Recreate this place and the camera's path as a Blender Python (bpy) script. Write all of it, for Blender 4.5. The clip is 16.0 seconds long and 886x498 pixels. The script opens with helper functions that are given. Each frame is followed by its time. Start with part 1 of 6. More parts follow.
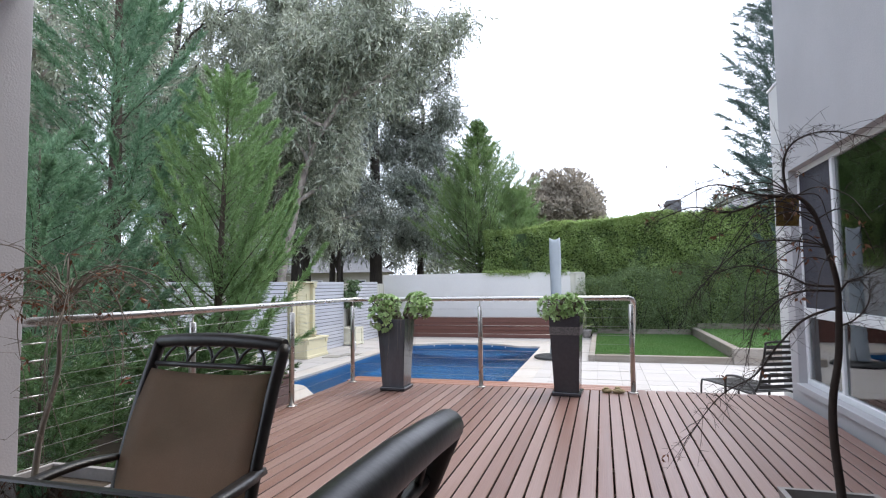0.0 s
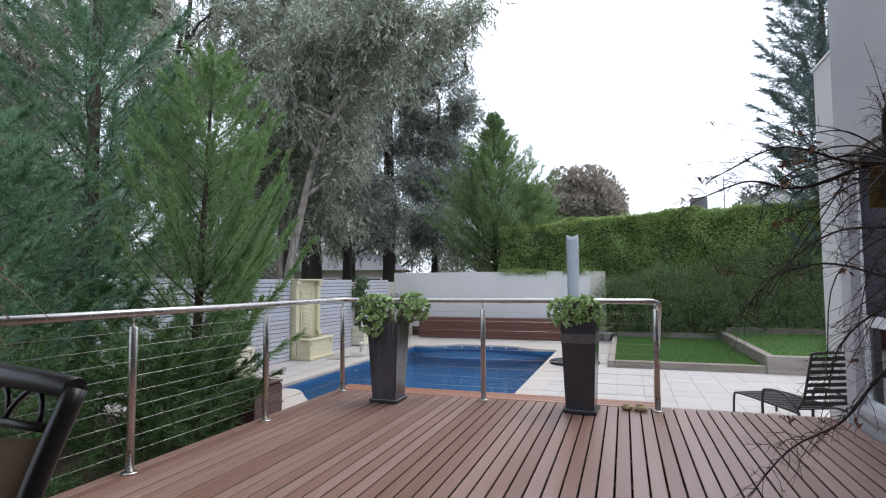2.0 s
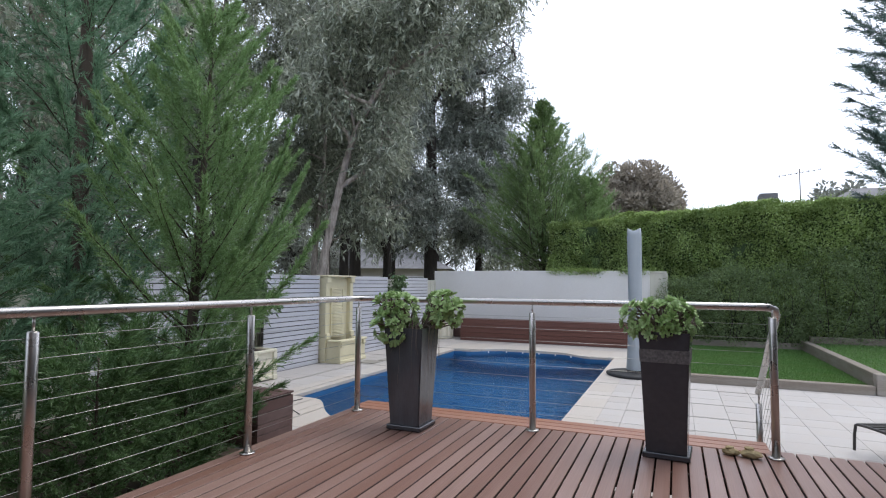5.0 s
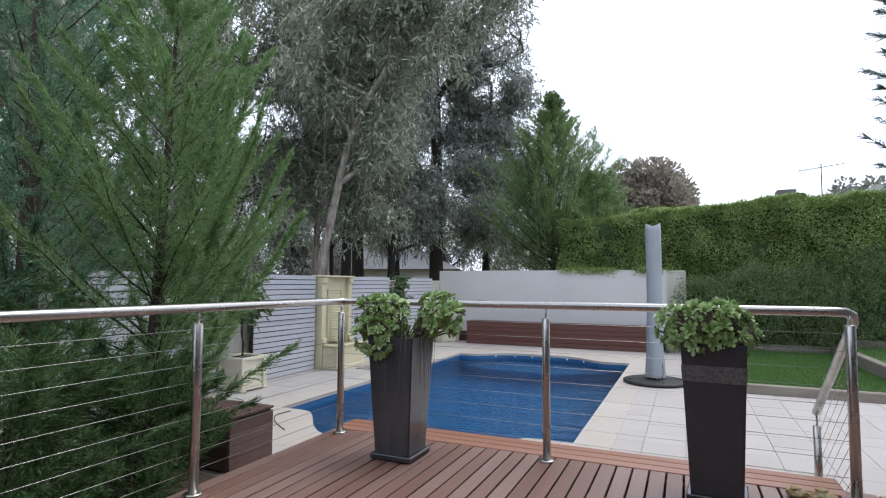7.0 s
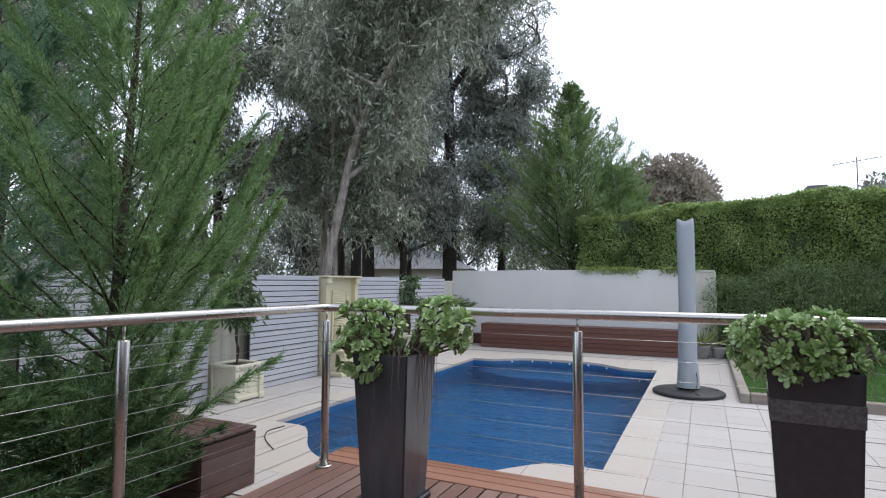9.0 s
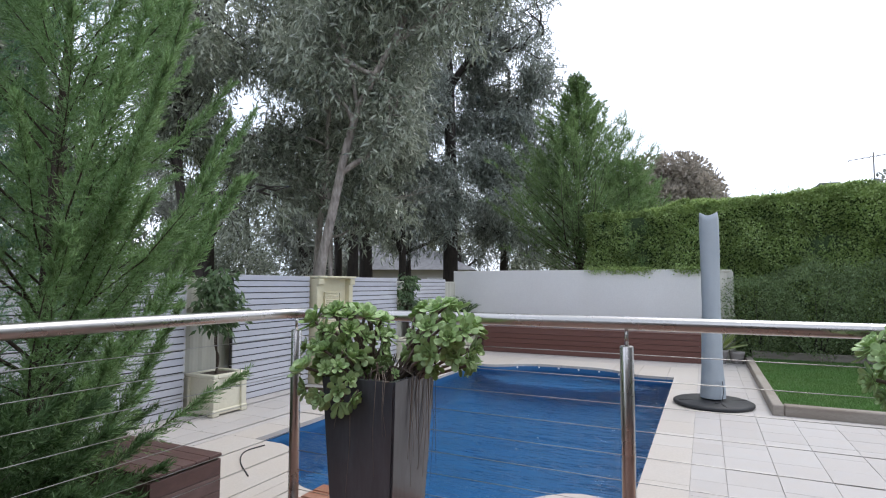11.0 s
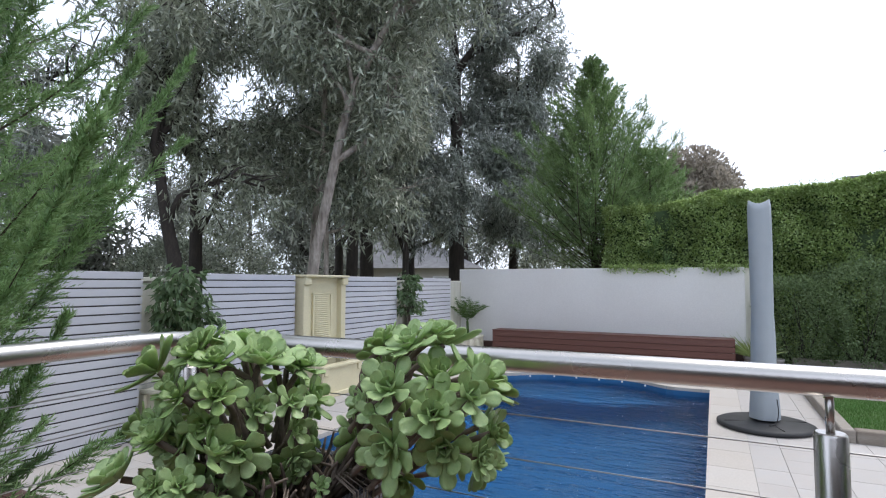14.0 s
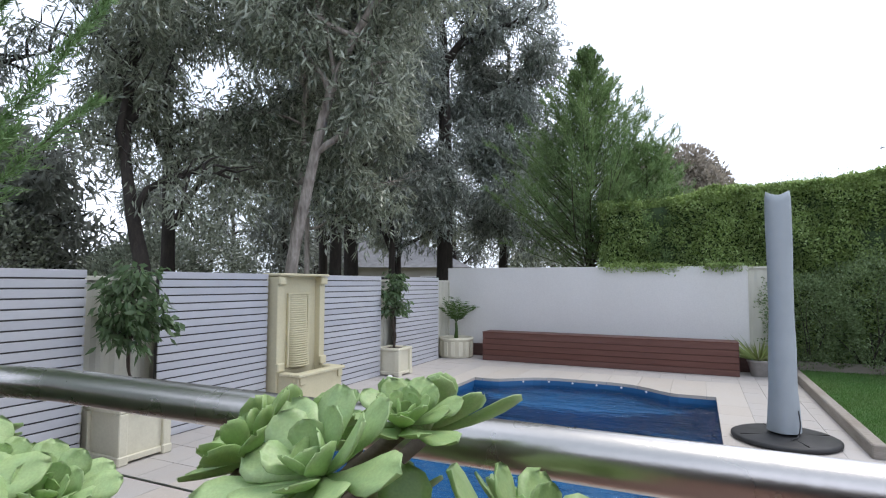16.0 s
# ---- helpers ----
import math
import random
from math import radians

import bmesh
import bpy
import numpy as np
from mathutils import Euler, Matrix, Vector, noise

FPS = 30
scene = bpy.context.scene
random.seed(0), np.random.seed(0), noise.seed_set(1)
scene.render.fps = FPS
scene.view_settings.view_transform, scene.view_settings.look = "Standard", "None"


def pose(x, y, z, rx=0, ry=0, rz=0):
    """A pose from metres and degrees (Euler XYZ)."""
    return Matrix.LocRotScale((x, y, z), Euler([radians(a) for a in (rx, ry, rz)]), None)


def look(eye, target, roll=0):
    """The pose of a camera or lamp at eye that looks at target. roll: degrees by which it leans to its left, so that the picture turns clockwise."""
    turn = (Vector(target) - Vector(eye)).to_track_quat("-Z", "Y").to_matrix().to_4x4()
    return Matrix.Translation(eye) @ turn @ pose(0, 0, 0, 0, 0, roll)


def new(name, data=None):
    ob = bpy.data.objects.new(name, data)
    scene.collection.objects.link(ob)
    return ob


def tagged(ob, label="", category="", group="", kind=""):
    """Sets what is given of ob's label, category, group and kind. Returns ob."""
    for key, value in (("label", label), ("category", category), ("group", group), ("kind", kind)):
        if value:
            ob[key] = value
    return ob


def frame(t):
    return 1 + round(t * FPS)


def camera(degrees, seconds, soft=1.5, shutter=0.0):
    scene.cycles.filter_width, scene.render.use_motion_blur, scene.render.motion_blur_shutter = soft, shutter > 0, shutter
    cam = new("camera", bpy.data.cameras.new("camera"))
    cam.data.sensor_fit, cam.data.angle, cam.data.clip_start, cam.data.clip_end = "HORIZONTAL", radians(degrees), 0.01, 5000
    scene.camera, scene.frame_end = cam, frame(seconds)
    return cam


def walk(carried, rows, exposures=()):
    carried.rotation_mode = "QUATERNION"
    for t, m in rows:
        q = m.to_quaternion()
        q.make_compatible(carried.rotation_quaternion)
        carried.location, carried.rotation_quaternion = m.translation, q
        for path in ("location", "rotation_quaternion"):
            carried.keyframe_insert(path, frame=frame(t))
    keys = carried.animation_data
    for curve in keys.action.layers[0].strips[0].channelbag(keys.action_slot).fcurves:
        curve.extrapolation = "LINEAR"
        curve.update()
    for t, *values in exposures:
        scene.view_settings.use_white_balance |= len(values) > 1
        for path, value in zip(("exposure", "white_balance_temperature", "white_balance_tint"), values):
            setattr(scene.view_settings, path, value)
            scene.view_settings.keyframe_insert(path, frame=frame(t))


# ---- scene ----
cam = camera(78.4, 16.0, soft=1.15)
PATH = [
    (0, (2.959, -6.131, 1.174), (2.4, -4.215, 1.303), -0.8),
    (0.5, (2.981, -6.02, 1.191), (2.384, -4.116, 1.317), -0.6),
    (1, (2.965, -5.848, 1.194), (2.357, -3.947, 1.317), -0.3),
    (1.5, (2.979, -5.606, 1.171), (2.363, -3.707, 1.298), -0.3),
    (2, (2.974, -5.406, 1.183), (2.344, -3.511, 1.307), -0.3),
    (2.5, (2.959, -5.195, 1.192), (2.287, -3.315, 1.316), -0.1),
    (3, (2.921, -5.015, 1.189), (2.2, -3.154, 1.312), 0.0),
    (3.5, (2.846, -4.806, 1.167), (2.1, -2.955, 1.293), 0.2),
    (4, (2.802, -4.634, 1.176), (2.039, -2.789, 1.297), 0.1),
    (4.5, (2.727, -4.439, 1.152), (1.951, -2.599, 1.274), 0.3),
    (7, (2.445, -3.552, 1.142), (1.631, -1.73, 1.268), 0.3),
    (7.5, (2.414, -3.371, 1.159), (1.596, -1.55, 1.281), 0.2),
    (8, (2.357, -3.23, 1.151), (1.518, -1.419, 1.277), 0.3),
    (8.5, (2.274, -3.016, 1.148), (1.413, -1.215, 1.275), 0.3),
    (9, (2.197, -2.849, 1.16), (1.332, -1.05, 1.285), 0.3),
    (11.5, (1.8, -2.009, 1.144), (0.933, -0.211, 1.275), 0.2),
    (12, (1.736, -1.843, 1.158), (0.862, -0.049, 1.287), 0.3),
    (12.5, (1.693, -1.679, 1.141), (0.813, 0.112, 1.273), 0.1),
    (13, (1.635, -1.476, 1.116), (0.748, 0.312, 1.249), 0.3),
    (13.5, (1.527, -1.321, 1.141), (0.639, 0.466, 1.269), 0.3),
    (14, (1.428, -1.141, 1.167), (0.538, 0.646, 1.292), 0.2),
    (14.5, (1.32, -1.019, 1.173), (0.444, 0.774, 1.292), 0.3),
    (15, (1.275, -0.859, 1.163), (0.41, 0.941, 1.287), 0.1),
    (15.5, (1.208, -0.709, 1.163), (0.356, 1.097, 1.286), 0.3),
    (16, (1.13, -0.533, 1.164), (0.28, 1.274, 1.288), 0.2),
]
walk(cam, [(t, look(eye, target, roll)) for t, eye, target, roll in PATH],
     exposures=[(0, 0.80), (1.0, 0.56), (2.0, 0.31), (3.2, 0.20), (9.0, 0.22), (12.0, 0.34), (16, 0.29)])

GZ = -0.53          # level of the pool terrace below the deck
UP = Vector((0, 0, 1))

# ---- light: a bright overcast sky with a very soft sun ----
world = bpy.data.worlds.new("overcast_sky")
scene.world = world
world.use_nodes = True
wn, wl = world.node_tree.nodes, world.node_tree.links
wn.clear()
sky = wn.new("ShaderNodeTexSky")
sky.sky_type, sky.sun_disc = "NISHITA", False
sky.sun_elevation, sky.sun_rotation = radians(66), radians(35)
sky.dust_density, sky.air_density = 4.0, 1.0
bg_sky = wn.new("ShaderNodeBackground")
bg_sky.inputs["Strength"].default_value = 0.05
wl.new(sky.outputs["Color"], bg_sky.inputs["Color"])
co = wn.new("ShaderNodeTexCoord")
cloud = wn.new("ShaderNodeTexNoise")
cloud.inputs["Scale"].default_value, cloud.inputs["Detail"].default_value = 1.6, 3.0
wl.new(co.outputs["Generated"], cloud.inputs["Vector"])
ramp = wn.new("ShaderNodeValToRGB")
ramp.color_ramp.elements[0].position, ramp.color_ramp.elements[0].color = 0.38, (0.46, 0.53, 0.625, 1)
ramp.color_ramp.elements[1].position, ramp.color_ramp.elements[1].color = 0.60, (1.06, 1.12, 1.325, 1)
wl.new(cloud.outputs["Fac"], ramp.inputs["Fac"])
bg_cloud = wn.new("ShaderNodeBackground")
bg_cloud.inputs["Strength"].default_value = 1.18
wl.new(ramp.outputs["Color"], bg_cloud.inputs["Color"])
add = wn.new("ShaderNodeAddShader")
wl.new(bg_sky.outputs[0], add.inputs[0])
wl.new(bg_cloud.outputs[0], add.inputs[1])
wout = wn.new("ShaderNodeOutputWorld")
wl.new(add.outputs[0], wout.inputs["Surface"])

sun = new("sun", bpy.data.lights.new("sun", "SUN"))
sun.data.energy, sun.data.angle, sun.data.color = 1.3, radians(30), (1.0, 0.98, 0.95)
sun.matrix_world = look((0, 0, 20), (-2.3, -3.3, 11.0))


# ---- materials ----
def mat(name, base, rough=0.6, metal=0.0, vary=0.18, scale=6.0, fine=60.0, bump=0.15, hue=None, stretch=(1, 1, 1),
        island=0.0, piece=0.0, spec=0.5, coat=0.0, rough_vary=0.1, translucent=0.0):
    """A procedural surface: base colour broken up at two scales, fine relief, and a change from piece to piece."""
    m = bpy.data.materials.new(name)
    m.use_nodes = True
    n, l = m.node_tree.nodes, m.node_tree.links
    p = n["Principled BSDF"]
    tc = n.new("ShaderNodeTexCoord")
    mp = n.new("ShaderNodeMapping")
    mp.inputs["Scale"].default_value = stretch
    l.new(tc.outputs["Object"], mp.inputs["Vector"])
    info = n.new("ShaderNodeObjectInfo")
    if piece:
        shift = n.new("ShaderNodeVectorMath")
        shift.operation = "MULTIPLY_ADD"
        comb = n.new("ShaderNodeCombineXYZ")
        for k in range(3):
            l.new(info.outputs["Random"], comb.inputs[k])
        shift.inputs[1].default_value = (37.0, 23.0, 11.0)
        l.new(comb.outputs[0], shift.inputs[0])
        l.new(mp.outputs[0], shift.inputs[2])
        vec = shift.outputs[0]
    else:
        vec = mp.outputs[0]
    big, small = n.new("ShaderNodeTexNoise"), n.new("ShaderNodeTexNoise")
    big.inputs["Scale"].default_value, big.inputs["Detail"].default_value = scale, 4
    small.inputs["Scale"].default_value, small.inputs["Detail"].default_value = fine, 3
    l.new(vec, big.inputs["Vector"])
    l.new(vec, small.inputs["Vector"])
    other = hue or tuple(c * 0.55 for c in base)
    mix1, mix2 = n.new("ShaderNodeMix"), n.new("ShaderNodeMix")
    for mx in (mix1, mix2):
        mx.data_type = "RGBA"
    mr = n.new("ShaderNodeMapRange")
    mr.inputs["From Min"].default_value, mr.inputs["From Max"].default_value = 0.35, 0.7
    mr.inputs["To Max"].default_value = min(1.0, vary * 2.2)
    l.new(big.outputs["Fac"], mr.inputs["Value"])
    l.new(mr.outputs[0], mix1.inputs["Factor"])
    mix1.inputs["A"].default_value, mix1.inputs["B"].default_value = (*base, 1), (*other, 1)
    mr2 = n.new("ShaderNodeMapRange")
    mr2.inputs["From Min"].default_value, mr2.inputs["From Max"].default_value = 0.3, 0.75
    mr2.inputs["To Max"].default_value = vary
    l.new(small.outputs["Fac"], mr2.inputs["Value"])
    l.new(mr2.outputs[0], mix2.inputs["Factor"])
    l.new(mix1.outputs["Result"], mix2.inputs["A"])
    mix2.inputs["B"].default_value = (*tuple(c * 0.45 for c in base), 1)
    colour = mix2.outputs["Result"]
    amount = max(island, piece)
    if amount:
        hsv = n.new("ShaderNodeHueSaturation")
        val = n.new("ShaderNodeMapRange")
        val.inputs["To Min"].default_value, val.inputs["To Max"].default_value = 1 - amount, 1 + amount
        if island:
            geo = n.new("ShaderNodeNewGeometry")
            l.new(geo.outputs["Random Per Island"], val.inputs["Value"])
        else:
            l.new(info.outputs["Random"], val.inputs["Value"])
        l.new(val.outputs[0], hsv.inputs["Value"])
        sat = n.new("ShaderNodeMapRange")
        sat.inputs["To Min"].default_value, sat.inputs["To Max"].default_value = 1.12, 0.85
        l.new(val.inputs["Value"].links[0].from_socket, sat.inputs["Value"])
        l.new(sat.outputs[0], hsv.inputs["Saturation"])
        l.new(colour, hsv.inputs["Color"])
        colour = hsv.outputs["Color"]
    l.new(colour, p.inputs["Base Color"])
    p.inputs["Metallic"].default_value = metal
    p.inputs["Specular IOR Level"].default_value = spec
    p.inputs["Coat Weight"].default_value = coat
    rr = n.new("ShaderNodeMapRange")
    rr.inputs["To Min"].default_value, rr.inputs["To Max"].default_value = max(0.02, rough - rough_vary), min(1, rough + rough_vary)
    l.new(big.outputs["Fac"], rr.inputs["Value"])
    l.new(rr.outputs[0], p.inputs["Roughness"])
    if bump:
        b = n.new("ShaderNodeBump")
        b.inputs["Strength"].default_value, b.inputs["Distance"].default_value = bump, 0.01
        l.new(small.outputs["Fac"], b.inputs["Height"])
        l.new(b.outputs[0], p.inputs["Normal"])
    if translucent:
        tr = n.new("ShaderNodeBsdfTranslucent")
        l.new(colour, tr.inputs["Color"])
        ms = n.new("ShaderNodeMixShader")
        ms.inputs[0].default_value = translucent
        l.new(p.outputs[0], ms.inputs[1])
        l.new(tr.outputs[0], ms.inputs[2])
        l.new(ms.outputs[0], n["Material Output"].inputs["Surface"])
    return m


M_DECK = mat("oiled_deck_timber", (0.236, 0.128, 0.100), 0.36, vary=0.38, scale=2.2, fine=26, bump=0.18, hue=(0.30, 0.19, 0.16),
             stretch=(9, 0.7, 9), piece=0.19, spec=0.5, rough_vary=0.16)
# board sides: near-black brown that puts the gap shade into the colour
M_DECKEDGE = mat("gap_shade_board_edge", (0.055, 0.036, 0.030), 0.8, vary=0.4, scale=6, fine=40, bump=0.2)
M_DECKX = mat("border_deck_timber", (0.30, 0.115, 0.06), 0.42, vary=0.34, scale=2.2, fine=26, bump=0.18, hue=(0.33, 0.16, 0.10),
              stretch=(0.7, 9, 9), piece=0.2)
M_CLAD = mat("red_brown_cladding", (0.115, 0.042, 0.030), 0.5, vary=0.3, scale=2.5, fine=30, bump=0.18, hue=(0.16, 0.062, 0.045),
             stretch=(0.7, 9, 9), piece=0.16)
M_BOX = mat("dark_red_timber", (0.115, 0.058, 0.050), 0.55, vary=0.3, scale=2.5, fine=30, bump=0.18, stretch=(0.8, 4, 9), piece=0.15)
M_STEEL = mat("brushed_stainless", (0.53, 0.51, 0.485), 0.28, metal=1.0, vary=0.08, scale=8, fine=120, bump=0.03, rough_vary=0.06)
M_WIRE = mat("stainless_wire", (0.46, 0.45, 0.43), 0.35, metal=1.0, vary=0.05, bump=0)
M_PAVE = mat("pale_sandstone_paver", (0.465, 0.442, 0.428), 0.7, vary=0.2, scale=2.2, fine=60, bump=0.12, hue=(0.50, 0.45, 0.41), piece=0.035)
M_COPE = mat("cream_coping_stone", (0.50, 0.462, 0.425), 0.7, vary=0.2, scale=2.2, fine=60, bump=0.12, hue=(0.52, 0.46, 0.40), piece=0.03)
M_GROUT = mat("paving_joint", (0.40, 0.365, 0.335), 0.9, vary=0.3, scale=4, fine=50)
M_WALL = mat("white_rendered_wall", (0.72, 0.715, 0.70), 0.8, vary=0.14, scale=0.9, fine=45, bump=0.25, hue=(0.60, 0.585, 0.56))
M_HOUSE = mat("grey_rendered_house", (0.47, 0.46, 0.47), 0.85, vary=0.10, scale=1.2, fine=90, bump=0.25)
M_WING = mat("light_rendered_wing_wall", (0.66, 0.65, 0.63), 0.85, vary=0.10, scale=1.2, fine=90, bump=0.2)
M_SLAT = mat("silver_painted_slat", (0.53, 0.54, 0.585), 0.5, vary=0.08, scale=3, fine=60, bump=0.05, piece=0.04)
M_CREAM = mat("cream_sheet_fence", (0.60, 0.59, 0.51), 0.5, vary=0.10, scale=2, fine=50, bump=0.05)
M_YELLOW = mat("pale_yellow_paint", (0.70, 0.645, 0.44), 0.55, vary=0.16, scale=3, fine=40, bump=0.12, hue=(0.58, 0.52, 0.34))
M_POT = mat("cream_painted_pot", (0.72, 0.69, 0.55), 0.55, vary=0.16, scale=4, fine=40, bump=0.12, hue=(0.58, 0.54, 0.42))
M_POOL = mat("blue_pool_shell", (0.028, 0.150, 0.345), 0.35, vary=0.25, scale=0.9, fine=40, bump=0.05, hue=(0.022, 0.105, 0.23))
M_LAWN = mat("clipped_lawn_soil", (0.085, 0.16, 0.04), 0.9, vary=0.3, scale=3, fine=50)
M_GRASS = mat("grass_blade", (0.11, 0.245, 0.055), 0.55, vary=0.2, scale=1.5, fine=10, bump=0, hue=(0.17, 0.24, 0.075), island=0.3, translucent=0.25)
M_SLEEPER = mat("weathered_sleeper", (0.27, 0.23, 0.19), 0.85, vary=0.4, scale=2, fine=26, bump=0.35, hue=(0.36, 0.33, 0.29), stretch=(0.8, 0.8, 6), piece=0.15)
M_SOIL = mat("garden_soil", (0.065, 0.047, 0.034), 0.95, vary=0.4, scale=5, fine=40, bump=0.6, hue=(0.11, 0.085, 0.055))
M_DRY = mat("dry_grass_ground", (0.15, 0.13, 0.07), 0.95, vary=0.5, scale=0.3, fine=5, bump=0.5, hue=(0.09, 0.11, 0.04))
M_BLACKPOT = mat("charcoal_glazed_pot", (0.042, 0.043, 0.050), 0.2, vary=0.3, scale=5, fine=30, bump=0.05, hue=(0.05, 0.05, 0.056), spec=0.6)
# grey glaze broken by darker upright streaks
M_GREYPOT = mat("slate_grey_glazed_pot", (0.082, 0.086, 0.10), 0.17, vary=0.4, scale=4, fine=30, bump=0.05, hue=(0.055, 0.055, 0.062), stretch=(3, 3, 0.6), spec=0.7)
M_BAND = mat("speckled_stone_band", (0.17, 0.155, 0.15), 0.6, vary=0.6, scale=60, fine=150, bump=0.3, hue=(0.05, 0.045, 0.045))
M_COVER = mat("grey_blue_canvas_cover", (0.36, 0.40, 0.43), 0.75, vary=0.16, scale=4, fine=260, bump=0.2, hue=(0.28, 0.32, 0.35))
M_RUBBER = mat("black_rubber", (0.030, 0.031, 0.034), 0.6, vary=0.3, scale=5, fine=60)
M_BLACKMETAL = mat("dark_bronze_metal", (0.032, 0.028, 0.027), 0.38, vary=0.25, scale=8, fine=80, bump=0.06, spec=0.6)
M_SLING = mat("brown_sling_fabric", (0.40, 0.29, 0.20), 0.75, vary=0.25, scale=3, fine=240, bump=0.35, stretch=(1, 1, 1.6), translucent=0.35)
M_SLING.node_tree.nodes["Principled BSDF"].inputs["Alpha"].default_value = 0.70   # open weave
M_FRAME = mat("white_window_frame", (0.78, 0.79, 0.80), 0.4, vary=0.05, bump=0.02)
M_SCREEN = mat("dark_insect_screen", (0.030, 0.029, 0.045), 0.6, vary=0.15, fine=300, bump=0.2)
M_ROOF = mat("grey_roof_tiles", (0.20, 0.20, 0.21), 0.8, vary=0.3, scale=3, fine=30)
M_FARWALL = mat("far_house_wall", (0.50, 0.47, 0.43), 0.85, vary=0.15, scale=1)
M_STONE = mat("yellow_sandstone", (0.36, 0.27, 0.13), 0.85, vary=0.4, scale=12, fine=60, bump=0.5, hue=(0.50, 0.42, 0.25))
M_BARK_W = mat("pale_gum_bark", (0.54, 0.48, 0.43), 0.8, vary=0.7, scale=5.5, fine=16, bump=0.4, hue=(0.13, 0.105, 0.09), stretch=(2, 2, 0.6))
M_BARK_D = mat("dark_ironbark", (0.040, 0.033, 0.029), 0.95, vary=0.5, scale=5, fine=24, bump=1.0, hue=(0.075, 0.062, 0.053), stretch=(3, 3, 0.5))
M_BARK_B = mat("brown_cypress_bark", (0.10, 0.075, 0.058), 0.9, vary=0.4, scale=6, fine=30, bump=0.6, stretch=(2, 2, 0.5))
M_GUM = mat("grey_green_gum_leaf", (0.335, 0.375, 0.285), 0.27, vary=0.2, scale=0.5, fine=4, bump=0, hue=(0.37, 0.385, 0.30), island=0.55, spec=0.9, translucent=0.32)
M_GUM2 = mat("blue_grey_gum_leaf", (0.315, 0.355, 0.315), 0.27, vary=0.2, scale=0.5, fine=4, bump=0, hue=(0.33, 0.35, 0.29), island=0.55, spec=0.9, translucent=0.32)
M_FARGUM = mat("far_tree_leaf", (0.27, 0.29, 0.25), 0.6, vary=0.2, scale=0.4, fine=4, bump=0, island=0.4, translucent=0.45)
M_BROWNTREE = mat("brownish_round_tree_leaf", (0.36, 0.33, 0.27), 0.6, vary=0.25, scale=0.5, fine=4, bump=0, hue=(0.30, 0.245, 0.20), island=0.35, translucent=0.45)
M_CYP = mat("fresh_cypress_spray", (0.24, 0.39, 0.155), 0.45, vary=0.25, scale=1.0, fine=6, bump=0, hue=(0.26, 0.39, 0.17), island=0.4, translucent=0.45)
M_CYPD = mat("dark_cypress_spray", (0.19, 0.335, 0.215), 0.45, vary=0.25, scale=1.0, fine=6, bump=0, hue=(0.20, 0.335, 0.15), island=0.4, translucent=0.45)
M_CYPB = mat("olive_cypress_spray", (0.19, 0.305, 0.12), 0.45, vary=0.25, scale=0.8, fine=6, bump=0, hue=(0.26, 0.37, 0.125), island=0.4, translucent=0.45)
# spray green darkened to paint the deep shade on the low conifers
M_CYPSHADE = mat("shade_darkened_conifer_spray", (0.13, 0.235, 0.09), 0.5, vary=0.3, scale=1.0, fine=6, bump=0, island=0.4, translucent=0.4)
M_CYPT = mat("blue_green_conifer_spray", (0.17, 0.245, 0.22), 0.5, vary=0.25, scale=1.0, fine=6, bump=0, island=0.4, translucent=0.45)
M_HEDGE = mat("hedge_leaf", (0.35, 0.47, 0.16), 0.45, vary=0.25, scale=0.9, fine=6, bump=0, hue=(0.29, 0.40, 0.15), island=0.35, translucent=0.45)
M_SHRUB = mat("dark_shrub_leaf", (0.20, 0.285, 0.13), 0.45, vary=0.25, scale=0.9, fine=6, bump=0, hue=(0.22, 0.29, 0.125), island=0.45, translucent=0.45)
M_FICUS = mat("ficus_leaf", (0.15, 0.235, 0.11), 0.35, vary=0.2, scale=3, fine=20, bump=0, island=0.4, translucent=0.45)
M_PALM = mat("palm_frond", (0.090, 0.168, 0.042), 0.45, vary=0.2, scale=3, fine=20, bump=0, island=0.3, translucent=0.45)
M_YUCCA = mat("yucca_blade", (0.25, 0.33, 0.1), 0.45, vary=0.2, scale=3, fine=20, bump=0, hue=(0.32, 0.32, 0.12), island=0.3, translucent=0.2)
M_AEON = mat("succulent_leaf", (0.375, 0.55, 0.225), 0.36, vary=0.28, scale=9, fine=40, bump=0.03, hue=(0.48, 0.62, 0.25), piece=0.22, translucent=0.28)
M_STEM = mat("woody_succulent_stem", (0.24, 0.19, 0.15), 0.9, vary=0.4, scale=20, fine=60, bump=0.5)
M_TWIG = mat("bare_maple_twig", (0.060, 0.044, 0.038), 0.8, vary=0.3, scale=12, fine=60, bump=0.2)
M_TWIGL = mat("pale_maple_stem", (0.27, 0.235, 0.19), 0.8, vary=0.35, scale=12, fine=60, bump=0.2)
M_DEADLEAF = mat("withered_red_leaf", (0.29, 0.125, 0.07), 0.8, vary=0.3, scale=12, fine=60, bump=0, island=0.35)


